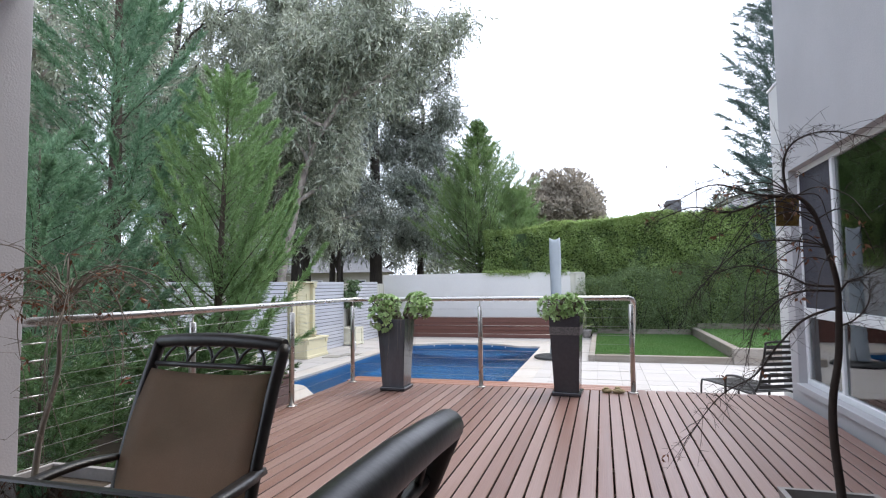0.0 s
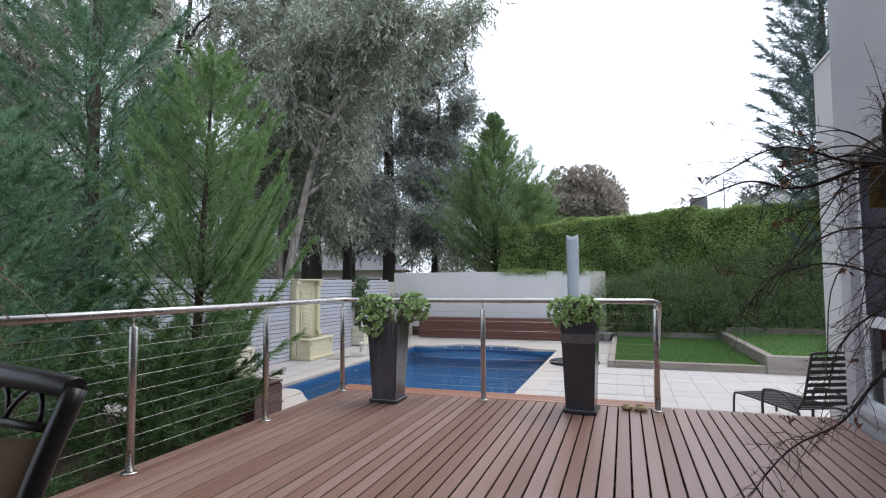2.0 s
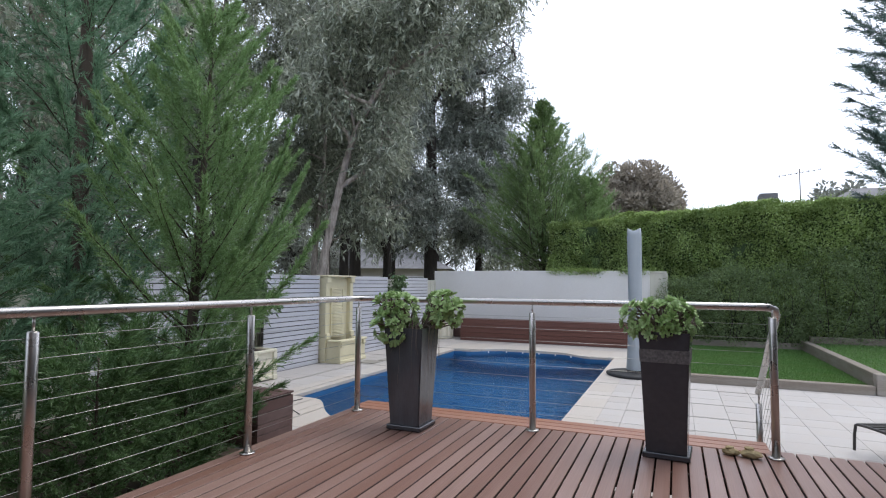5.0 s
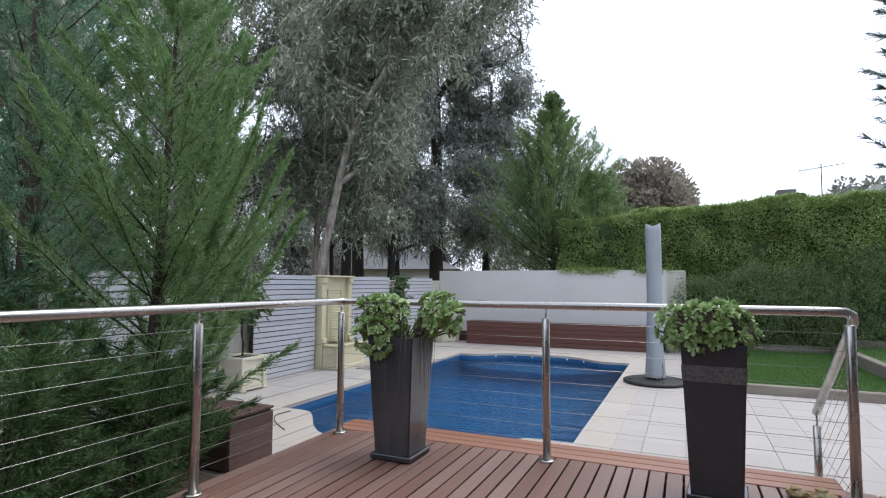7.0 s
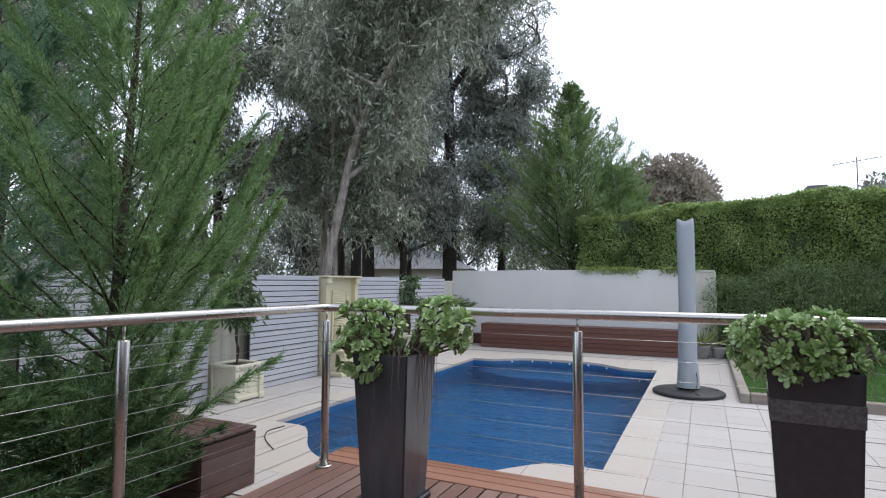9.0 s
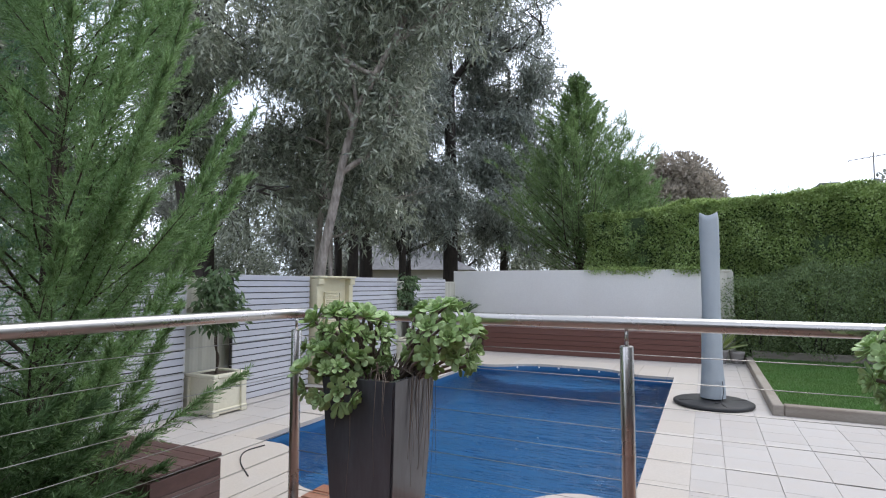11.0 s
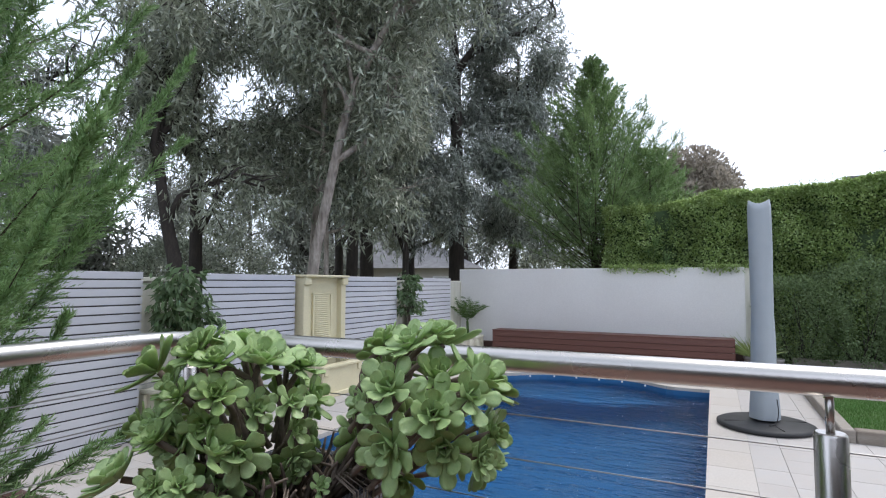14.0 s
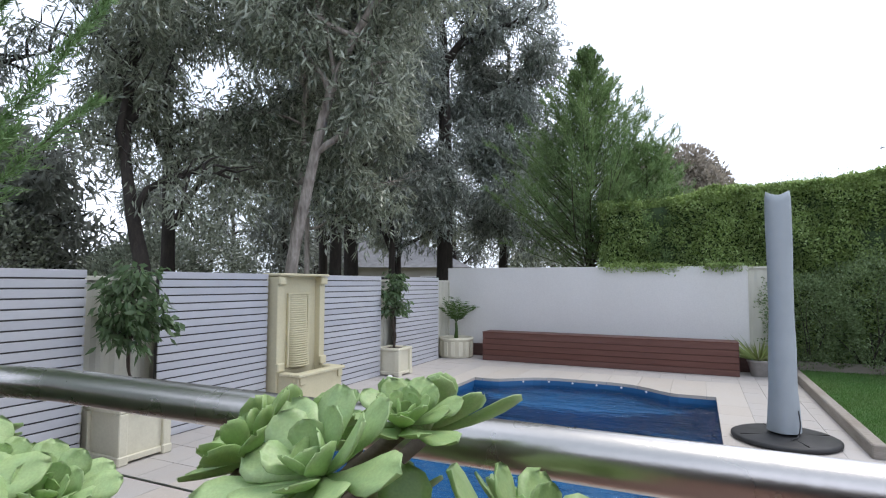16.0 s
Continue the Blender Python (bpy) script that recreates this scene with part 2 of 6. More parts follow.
def glass_mat(name, tint, ior=1.45, wave=0.0):
    """Clear sheet: see-through with a tint, and a Fresnel gloss on top."""
    m = bpy.data.materials.new(name)
    m.use_nodes = True
    n, l = m.node_tree.nodes, m.node_tree.links
    n.remove(n["Principled BSDF"])
    clear, gloss = n.new("ShaderNodeBsdfRefraction" if wave else "ShaderNodeBsdfTransparent"), n.new("ShaderNodeBsdfGlossy")
    fres, mixed = n.new("ShaderNodeFresnel"), n.new("ShaderNodeMixShader")
    clear.inputs["Color"].default_value = (*tint, 1)
    gloss.inputs["Roughness"].default_value = 0.02
    fres.inputs["IOR"].default_value = ior
    l.new(fres.outputs[0], mixed.inputs[0])
    l.new(clear.outputs[0], mixed.inputs[1])
    l.new(gloss.outputs[0], mixed.inputs[2])
    if wave:
        tc, w1, w2 = n.new("ShaderNodeTexCoord"), n.new("ShaderNodeTexNoise"), n.new("ShaderNodeTexNoise")
        mp = n.new("ShaderNodeMapping")
        mp.inputs["Scale"].default_value = (1.0, 2.6, 1.0)
        mp.inputs["Rotation"].default_value = (0, 0, radians(12))
        w1.inputs["Scale"].default_value, w1.inputs["Detail"].default_value = 2.2, 2
        w2.inputs["Scale"].default_value, w2.inputs["Detail"].default_value = 9.0, 2
        l.new(tc.outputs["Object"], mp.inputs[0])
        l.new(mp.outputs[0], w1.inputs["Vector"])
        l.new(mp.outputs[0], w2.inputs["Vector"])
        b1, b2 = n.new("ShaderNodeBump"), n.new("ShaderNodeBump")
        b1.inputs["Strength"].default_value, b1.inputs["Distance"].default_value = 1.0, 0.05 * wave
        b2.inputs["Strength"].default_value, b2.inputs["Distance"].default_value = 1.0, 0.009 * wave
        l.new(w1.outputs["Fac"], b1.inputs["Height"])
        l.new(w2.outputs["Fac"], b2.inputs["Height"])
        l.new(b1.outputs[0], b2.inputs["Normal"])
        clear.inputs["IOR"].default_value, clear.inputs["Roughness"].default_value = ior, 0.0
        l.new(b2.outputs[0], clear.inputs["Normal"])
        l.new(b2.outputs[0], gloss.inputs["Normal"])
        l.new(b2.outputs[0], fres.inputs["Normal"])
    l.new(mixed.outputs[0], n["Material Output"].inputs["Surface"])
    return m


M_WATER = glass_mat("pool_water", (0.66, 0.86, 0.94), 1.33, 1.9)
M_GLASS = glass_mat("window_glass", (0.72, 0.76, 0.78), 2.3)
M_TABLEGLASS = glass_mat("tempered_table_glass", (0.42, 0.47, 0.46), 1.5)


# ---- building helpers ----
def mesh_of(name, bm, material, smooth=False):
    me = bpy.data.meshes.new(name)
    bm.normal_update()
    bm.to_mesh(me)
    bm.free()
    if smooth:
        for f in me.polygons:
            f.use_smooth = True
    me.materials.append(material)
    return me


def part(name, bm, material, parent=None, label="", smooth=False):
    """Links a bmesh as ONE mesh object under a thing or under a part."""
    ob = new(name, mesh_of(name, bm, material, smooth))
    ob.parent = parent
    if label:
        ob["label"] = label
    return ob


def arrays(name, verts, faces, material, parent=None, label="", smooth=False):
    """Links vertex and face arrays as one mesh object; all faces have the same number of corners."""
    verts, faces = np.asarray(verts, "f"), np.asarray(faces, "i")
    me = bpy.data.meshes.new(name)
    k = faces.shape[1]
    me.vertices.add(len(verts))
    me.vertices.foreach_set("co", verts.ravel())
    me.loops.add(faces.size)
    me.loops.foreach_set("vertex_index", faces.ravel())
    me.polygons.add(len(faces))
    me.polygons.foreach_set("loop_start", np.arange(0, faces.size, k, dtype="i"))
    me.update(calc_edges=True)
    if smooth:
        me.polygons.foreach_set("use_smooth", np.ones(len(faces), bool))
    me.materials.append(material)
    ob = new(name, me)
    ob.parent = parent
    if label:
        ob["label"] = label
    return ob


def empty(name, x=0, y=0, z=0, rz=0):
    ob = new(name)
    ob.matrix_basis = pose(x, y, z, 0, 0, rz)
    return ob


def box(bm, x0, x1, y0, y1, z0, z1, bevel=0.0, m=None):
    """A box with bevelled edges, added to bm."""
    r = bmesh.ops.create_cube(bm, size=1)
    mm = Matrix.Translation(((x0 + x1) / 2, (y0 + y1) / 2, (z0 + z1) / 2)) @ Matrix.Diagonal((x1 - x0, y1 - y0, z1 - z0, 1))
    bmesh.ops.transform(bm, matrix=mm, verts=r["verts"])
    if bevel:
        es = list({e for v in r["verts"] for e in v.link_edges})
        out = bmesh.ops.bevel(bm, geom=es, offset=bevel, segments=1, affect="EDGES")
        vs = list({v for f in out["faces"] for v in f.verts} | {v for v in r["verts"] if v.is_valid})
    else:
        vs = r["verts"]
    if m is not None:
        bmesh.ops.transform(bm, matrix=m, verts=vs)
    return vs


def box_bm(*a, **k):
    bm = bmesh.new()
    box(bm, *a, **k)
    return bm


def tube(bm, pts, radii, sides=8, cap=True):
    """A tube along points, with a radius at each."""
    pts = [Vector(p) for p in pts]
    if not hasattr(radii, "__len__"):
        radii = [radii] * len(pts)
    rings, ref = [], None
    for i, p in enumerate(pts):
        d = (pts[min(i + 1, len(pts) - 1)] - pts[max(i - 1, 0)]).normalized()
        if ref is None:
            ref = d.orthogonal().normalized()
        a = (ref - d * ref.dot(d)).normalized()
        ref = a
        b = d.cross(a)
        rings.append([bm.verts.new(p + (a * math.cos(2 * math.pi * k / sides) + b * math.sin(2 * math.pi * k / sides)) * radii[i])
                      for k in range(sides)])
    for r0, r1 in zip(rings, rings[1:]):
        for k in range(sides):
            f = bm.faces.new((r0[k], r0[(k + 1) % sides], r1[(k + 1) % sides], r1[k]))
            f.smooth = True
    if cap:
        bm.faces.new(list(reversed(rings[0])))
        bm.faces.new(rings[-1])
    return bm


def tube_bm(pts, radii, sides=8):
    return tube(bmesh.new(), pts, radii, sides)


def lathe(bm, profile, sides=24, smooth=True, m=None):
    """A turned body from (radius, height) pairs, closed at both ends."""
    rings = []
    for r, z in profile:
        rings.append([bm.verts.new((r * math.cos(2 * math.pi * k / sides), r * math.sin(2 * math.pi * k / sides), z)) for k in range(sides)])
    for r0, r1 in zip(rings, rings[1:]):
        for k in range(sides):
            f = bm.faces.new((r0[k], r0[(k + 1) % sides], r1[(k + 1) % sides], r1[k]))
            f.smooth = smooth
    bm.faces.new(list(reversed(rings[0])))
    bm.faces.new(rings[-1])
    if m is not None:
        bmesh.ops.transform(bm, matrix=m, verts=[v for r in rings for v in r])
    return bm


def curve_pts(pts, steps=6):
    """A smooth line through points (Catmull-Rom)."""
    p = [Vector(q) for q in pts]
    p = [p[0] * 2 - p[1]] + p + [p[-1] * 2 - p[-2]]
    out = []
    for i in range(1, len(p) - 2):
        for k in range(steps):
            t = k / steps
            a, b, c, d = p[i - 1:i + 3]
            out.append(0.5 * ((2 * b) + (c - a) * t + (2 * a - 5 * b + 4 * c - d) * t * t + (3 * b - a - 3 * c + d) * t ** 3))
    out.append(p[-2])
    return out


# ---- ground and terrace ----
def pool_outline(grow=0.0):
    """Outline of the pool, anticlockwise: a rectangle with a rounded bay at each end, the near one deeper."""
    xl, xr, yn, yf = -2.57, 1.335, 2.34, 8.68
    g, n = grow, 24
    pts = [(xl - g, yn - g)]
    for i in range(n + 1):
        u = -1 + 2 * i / n
        pts.append((-0.62 + u * (1.56 + g * 0.6), yn - g - 0.92 * 0.5 * (1 + math.cos(math.pi * abs(u) ** 1.8))))
    pts += [(xr + g, yn - g), (xr + g, yf + g)]
    for i in range(n + 1):
        u = 1 - 2 * i / n
        pts.append((-0.72 + u * (1.52 + g * 0.6), yf + g + 0.56 * 0.5 * (1 + math.cos(math.pi * abs(u) ** 2.1))))
    pts.append((xl - g, yf + g))
    return pts


def ring_faces(bm, outer, inner, z):
    """A flat sheet between an outer and an inner outline."""
    vo = [bm.verts.new((x, y, z)) for x, y in outer]
    vi = [bm.verts.new((x, y, z)) for x, y in inner]
    es = [bm.edges.new((a, b)) for loop in (vo, vi) for a, b in zip(loop, loop[1:] + loop[:1])]
    bmesh.ops.triangle_fill(bm, use_beauty=True, use_dissolve=False, edges=es, normal=(0, 0, 1))
    return vo, vi


bm = bmesh.new()
ring_faces(bm, [(-900, -900), (900, -900), (900, 900), (-900, 900)], [(-4.0, 1.0), (5.0, 1.0), (5.0, 10.5), (-4.0, 10.5)], GZ - 0.06)
tagged(part("ground", bm, M_DRY), "dry brown earth and thin grass reaching away beyond the fences", "ground", kind="structure")

bm = bmesh.new()
ring_faces(bm, [(-4.3, -0.3), (8.0, -0.3), (8.0, 11.8), (-4.3, 11.8)], pool_outline(0.03), GZ - 0.012)
terrace = tagged(part("pavement", bm, M_GROUT), "pale stone terrace with narrow joints round the pool", "paving", kind="structure")

# pool shell: walls, sloping floor, step ledge
bm = bmesh.new()
outl = pool_outline(0.0)
levels = [(0.0, GZ - 0.004), (0.0, GZ - 0.75), (0.10, GZ - 1.5)]
rings = []
for inset, z in levels:
    rings.append([bm.verts.new((x + inset * (1 if x < -0.6 else -1), y + inset * (1 if y < 5.5 else -1), z)) for x, y in outl])
for a, b in zip(rings, rings[1:]):
    for k in range(len(a)):
        bm.faces.new((a[k], b[k], b[(k + 1) % len(a)], a[(k + 1) % len(a)]))
bm.faces.new(rings[-1])
bmesh.ops.recalc_face_normals(bm, faces=bm.faces)
pool = tagged(empty("swimming_pool", -0.6, 5.5, GZ), "blue in-ground swimming pool with rounded bay ends, filled with rippled water", "swimming pool")


def sub(name, bmx, material, thing, label="", smooth=False):
    """A part whose bmesh is given in world metres."""
    ob = part(name, bmx, material, thing, label, smooth)
    ob.matrix_parent_inverse = thing.matrix_basis.inverted()
    return ob


sub("shell", bm, M_POOL, pool, "dark blue fibreglass pool shell")
bm = bmesh.new()
f = bm.faces.new([bm.verts.new((x, y, GZ - 0.13)) for x, y in pool_outline(-0.002)])
water = sub("water", bm, M_WATER, pool, "clear blue water with small ripples")
water.visible_shadow = False
# submerged ledge and jets along the far bay
bm = bmesh.new()
far = [(x, y) for x, y in pool_outline(-0.004) if y > 8.69]
arc = [(-0.72 + 1.9 * math.cos(a), 9.15 - 1.35 * math.sin(a)) for a in np.linspace(0.35, math.pi - 0.35, 20)]
hi = [[bm.verts.new((x, y, z)) for x, y in far + [(-2.56, 8.6)] + arc[::-1] + [(1.33, 8.6)]] for z in (GZ - 0.50, GZ - 1.45)]
bm.faces.new(hi[0])
for k in range(len(hi[0])):
    q = (k + 1) % len(hi[0])
    bm.faces.new((hi[0][k], hi[1][k], hi[1][q], hi[0][q]))
bmesh.ops.recalc_face_normals(bm, faces=bm.faces)
sub("ledge", bm, M_POOL, pool, "submerged blue seat ledge in the far bay")
for i in range(6):
    u = -0.68 + 0.272 * i
    x, y = -0.72 + u * 1.52, 8.68 + 0.56 * 0.5 * (1 + math.cos(math.pi * abs(u) ** 2.1)) - 0.012
    bm = bmesh.new()
    lathe(bm, [(0.0, 0), (0.018, 0), (0.018, 0.006), (0.011, 0.009), (0.0, 0.009)], 12, m=pose(x, y, GZ - 0.07, 90, 0, 0))
    sub("water_jet", bm, M_FRAME, pool, "small white round water jet")
for y in (2.75, 3.6):
    bm = bmesh.new()
    lathe(bm, [(0.0, 0), (0.04, 0), (0.04, 0.012), (0.0, 0.014)], 14, m=pose(1.346, y + 2.2, GZ - 0.09, 0, -90, 0))
    sub("water_jet", bm, M_FRAME, pool, "small white round water jet")
# return ripples showing as a pale inlet under the water
bm = bmesh.new()
lathe(bm, [(0.0, 0), (0.075, 0), (0.075, 0.02), (0.05, 0.035), (0.0, 0.035)], 16, m=pose(-2.54, 5.2, GZ - 0.24, 0, 90, 0))
sub("pool_light", bm, M_FRAME, pool, "round white light in the pool side")

# ---- deck ----
deck = tagged(empty("deck_floor", 2.3, -3.0, 0), "raised reddish-brown timber deck with narrow gaps between boards", "deck", kind="structure")
bm = bmesh.new()
for x in (0.25, 1.2, 2.15, 3.1, 4.05):
    box(bm, x - 0.045, x + 0.045, -9.4, 0.20, -0.24, -0.16)
for k in range(20):
    y = -9.3 + 0.49 * k
    box(bm, -0.10, 4.72, y - 0.022, y + 0.022, -0.16, -0.026)
# joists reuse the dark soil colour so the board gaps read dark
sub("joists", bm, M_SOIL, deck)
bm = bmesh.new()
box(bm, -0.15, -0.125, -9.4, 0.42, -0.36, -0.026, 0.002)
sub("fascia", bm, M_DECKX, deck)
for k in range(3):
    bm = bmesh.new()
    box(bm, -0.12, 3.24, 0.385, 0.41, -0.16 - 0.155 * k, -0.028 - 0.15 * k, 0.003)
    sub("riser", bm, M_DECKX, deck)
bm = bmesh.new()
box(bm, 3.3, 4.74, 0.2, 0.225, -0.19, -0.028, 0.003)
sub("riser", bm, M_DECKX, deck)
for k in (1, 2):
    bm = bmesh.new()
    for j in range(3):
        box(bm, 3.32, 4.72, 0.235 + 0.31 * (k - 1) + 0.1 * j, 0.328 + 0.31 * (k - 1) + 0.1 * j, -0.167 * k - 0.022, -0.167 * k, 0.003)
    box(bm, 3.32, 4.72, 0.525 + 0.31 * (k - 1), 0.54 + 0.31 * (k - 1), GZ, -0.167 * k - 0.023)
    sub("step", bm, M_DECKX, deck)


# ---- white wall, fences ----
def wall(name, x0, x1, y0, y1, z0, z1, material, label, bevel=0.006):
    bm = box_bm(x0, x1, y0, y1, z0, z1, bevel=bevel)
    return tagged(part(name, bm, material), label, "wall", kind="structure")


wall("wall_north", -4.39, 1.99, 11.5, 11.7, GZ - 0.06, 1.515, M_WALL, "tall white rendered garden wall behind the bench")
bm = bmesh.new()
box(bm, -4.2, 1.99, 11.485, 11.498, GZ, GZ + 0.28, 0.002)
tagged(part("trim", bm, M_BOX), "dark timber strip at the foot of the wall", "trim", kind="structure")


def sheet_fence(name, a, b, z1, label):
    """A ribbed steel sheet fence from a to b, with a capping rail."""
    a, b = Vector((*a, 0)), Vector((*b, 0))
    d = (b - a)
    n = max(2, int(d.length / 0.05))
    side = Vector((-d.y, d.x, 0)).normalized()
    bm = bmesh.new()
    cols = []
    for i in range(n + 1):
        off = 0.018 if (i % 4) in (1, 2) else 0.0
        p = a + d * (i / n) + side * off
        cols.append([bm.verts.new((p.x + side.x * t, p.y + side.y * t, z)) for t in (0, -0.004) for z in (GZ - 0.05, z1 - 0.03)])
    for c0, c1 in zip(cols, cols[1:]):
        bm.faces.new((c0[0], c1[0], c1[1], c0[1]))
        bm.faces.new((c0[2], c0[3], c1[3], c1[2]))
    thing = tagged(empty(name, *((a + b) / 2)[:2], GZ), label, "fence", kind="structure")
    sub("sheet", bm, M_CREAM, thing)
    ang = math.degrees(math.atan2(d.y, d.x))
    bm = bmesh.new()
    box(bm, 0, d.length, -0.025, 0.035, z1 - 0.045, z1, 0.004, pose(a.x, a.y, 0, 0, 0, ang))
    sub("capping_rail", bm, M_CREAM, thing)
    k = max(1, int(d.length / 2.4))
    for i in range(k + 1):
        p = a + d * (i / k)
        bm = bmesh.new()
        box(bm, -0.025, 0.025, -0.03, 0.04, GZ - 0.05, z1 - 0.046, 0.003, pose(p.x, p.y, 0, 0, 0, ang))
        sub("post", bm, M_CREAM, thing)
    return thing


sheet_fence("fence_west", (-4.37, -3.0), (-4.37, 11.49), 1.22, "cream ribbed steel fence behind the slatted panels")
sheet_fence("fence_north", (2.0, 11.58), (2.42, 11.58), 1.5, "cream ribbed steel fence beside the white wall")

SLATS = []
for (y0, y1) in ((0.35, 2.72), (3.50, 5.14), (6.30, 8.04), (8.60, 10.48)):
    f = tagged(empty("slat_fence_panel", -4.15, (y0 + y1) / 2, GZ), "silver-grey screen panel of horizontal slats with dark gaps", "fence panel",
               group="slatted fence panels")
    for y in (y0 + 0.03, y1 - 0.03):
        bm = box_bm(-4.225, -4.176, y - 0.025, y + 0.025, GZ, 1.27, bevel=0.003)
        sub("post", bm, M_BLACKMETAL, f, "dark upright behind the slats")
    if y1 - y0 > 2.0:
        bm = box_bm(-4.225, -4.176, (y0 + y1) / 2 - 0.025, (y0 + y1) / 2 + 0.025, GZ, 1.27, bevel=0.003)
        sub("post", bm, M_BLACKMETAL, f, "dark upright behind the slats")
    # dark sheet added so the gaps between slats read dark
    sub("backing", box_bm(-4.173, -4.1705, y0 + 0.01, y1 - 0.01, GZ, 1.265), M_BLACKMETAL, f, "dark sheet added behind the slats to darken the gaps")
    SLATS.append((f, y0, y1))

# ---- house at the side: rendered wall with a big window, wing wall beyond ----
HX = 4.76
house = tagged(empty("wall_east", HX, -4, 0), "grey rendered house wall with a large white-framed window", "house wall", kind="structure")
WY0, WY1, WZ0, WZ1 = -4.35, -0.05, 0.16, 2.24
for nm, a in (("wall_panel", (HX, HX + 0.3, WY1, 0.16, -0.6, 5.6)), ("wall_panel", (HX, HX + 0.3, WY0, WY1, -0.6, WZ0)),
              ("wall_panel", (HX, HX + 0.3, WY0, WY1, WZ1, 5.6)), ("wall_panel", (HX, HX + 0.3, -9.6, WY0, -0.6, 5.6))):
    sub(nm, box_bm(*a), M_HOUSE, house)
window = tagged(empty("window_1", HX + 0.12, (WY0 + WY1) / 2, WZ0), "white aluminium window with glass panes and a dark insect screen", "window", kind="structure")
fx0, fx1 = HX + 0.07, HX + 0.12
for a in ((fx0, fx1, WY0, WY1, WZ0, WZ0 + 0.06), (fx0, fx1, WY0, WY1, WZ1 - 0.05, WZ1), (fx0, fx1, WY0, WY1, 0.81, 0.90)):
    sub("window_frame", box_bm(*a, bevel=0.004), M_FRAME, window)
for y in (WY0 + 0.025, -3.1, -2.0, -0.87, WY1 - 0.025):
    sub("mullion", box_bm(fx0 + 0.002, fx1 + 0.002, y - 0.028, y + 0.028, WZ0 + 0.06, WZ1 - 0.05, bevel=0.004), M_FRAME, window)
for y0, y1 in ((WY0 + 0.05, -3.13), (-3.07, -2.03), (-1.97, -0.9), (-0.84, WY1 - 0.05)):
    for z0, z1 in ((WZ0 + 0.06, 0.81), (0.90, WZ1 - 0.05)):
        sub("pane", box_bm(fx0 + 0.024, fx0 + 0.030, y0, y1, z0, z1), M_GLASS, window)
sub("insect_screen", box_bm(fx0 + 0.008, fx0 + 0.012, -0.84, WY1 - 0.05, 0.90, WZ1 - 0.05), M_SCREEN, window, "dark grey insect screen")
sub("window_sill", box_bm(HX - 0.03, HX + 0.066, WY0 + 0.002, WY1 - 0.002, WZ0 - 0.05, WZ0 + 0.014, bevel=0.005), M_HOUSE, window)
# room behind the glass
bm = bmesh.new()
box(bm, HX + 3.2, HX + 3.3, -9.6, 0.16, -0.1, 3.0)
box(bm, HX + 0.3, HX + 3.2, 0.06, 0.16, -0.1, 3.0)
box(bm, HX + 0.3, HX + 3.2, -9.6, -9.5, -0.1, 3.0)
tagged(part("wall_inside", bm, M_HOUSE), "plain walls of the dim room behind the window", "wall", kind="structure")
tagged(part("floor_inside", box_bm(HX + 0.3, HX + 3.2, -9.5, 0.22, -0.1, 0.0), M_CLAD), "dark timber floor of the room inside", "floor", kind="structure")
tagged(part("ceiling_inside", box_bm(HX + 0.3, HX + 3.3, -9.6, 0.16, 2.7, 2.8), M_WALL), "plain ceiling of the room inside", "ceiling", kind="structure")
wall("wall_wing", 5.34, 5.64, 0.165, 2.56, -0.6, 3.85, M_WING, "lighter rendered wing wall beyond the window")
bm = box_bm(5.32, 5.66, 0.17, 2.58, 3.851, 3.885, bevel=0.006)
tagged(part("trim", bm, M_FRAME), "white metal capping on the wing wall", "trim", kind="structure")
# pillar, back wall and veranda roof round the start of the walk
bm = box_bm(-0.47, 0.08, -4.55, -4.03, -0.6, 2.75, bevel=0.006)
tagged(part("pillar", bm, M_HOUSE), "square grey rendered veranda pillar at the end of the railing", "pillar", kind="structure")
wall("wall_south", -0.6, HX, -9.7, -9.4, -0.6, 5.6, M_HOUSE, "plain grey rendered house wall behind the deck")
tagged(part("ceiling", box_bm(-0.6, HX - 0.004, -9.4, -4.1, 2.75, 2.95), M_WALL), "plain white veranda ceiling", "ceiling", kind="structure")

# ---- lawns and sleepers ----
LZ, LZ2 = GZ + 0.10, GZ + 0.28
bm = bmesh.new()
box(bm, 2.75, 5.5, 6.28, 11.6, GZ - 0.02, LZ)
tagged(part("lawn_bed", bm, M_LAWN), "soil under the lower lawn", "lawn", kind="structure")
bm = bmesh.new()
box(bm, 5.6, 12.0, 6.28, 11.6, GZ - 0.02, LZ2)
tagged(part("lawn_bed", bm, M_LAWN), "soil under the raised lawn", "lawn", kind="structure")
for a, lb in (((2.62, 2.75, 6.12, 11.6, GZ - 0.02, LZ + 0.04), "weathered timber edging sleeper along the lawn"),
              ((2.755, 5.44, 6.12, 6.27, GZ - 0.02, LZ + 0.04), "weathered timber edging sleeper in front of the lawn"),
              ((5.44, 5.60, 6.275, 11.6, GZ - 0.02, LZ2 + 0.05), "grey timber sleeper between the two lawns"),
              ((5.445, 8.6, 6.10, 6.27, GZ - 0.02, LZ2 + 0.05), "grey timber sleeper wall in front of the raised lawn"),
              ((2.76, 5.43, 11.45, 11.6, GZ - 0.02, LZ + 0.16), "grey sleeper at the back of the lawn"),
              ((5.61, 11.0, 11.45, 11.6, GZ - 0.02, LZ2 + 0.16), "grey sleeper at the back of the raised lawn")):
    tagged(part("garden_sleeper", box_bm(*a, bevel=0.012), M_SLEEPER), lb, "garden edging", group="lawn sleepers")
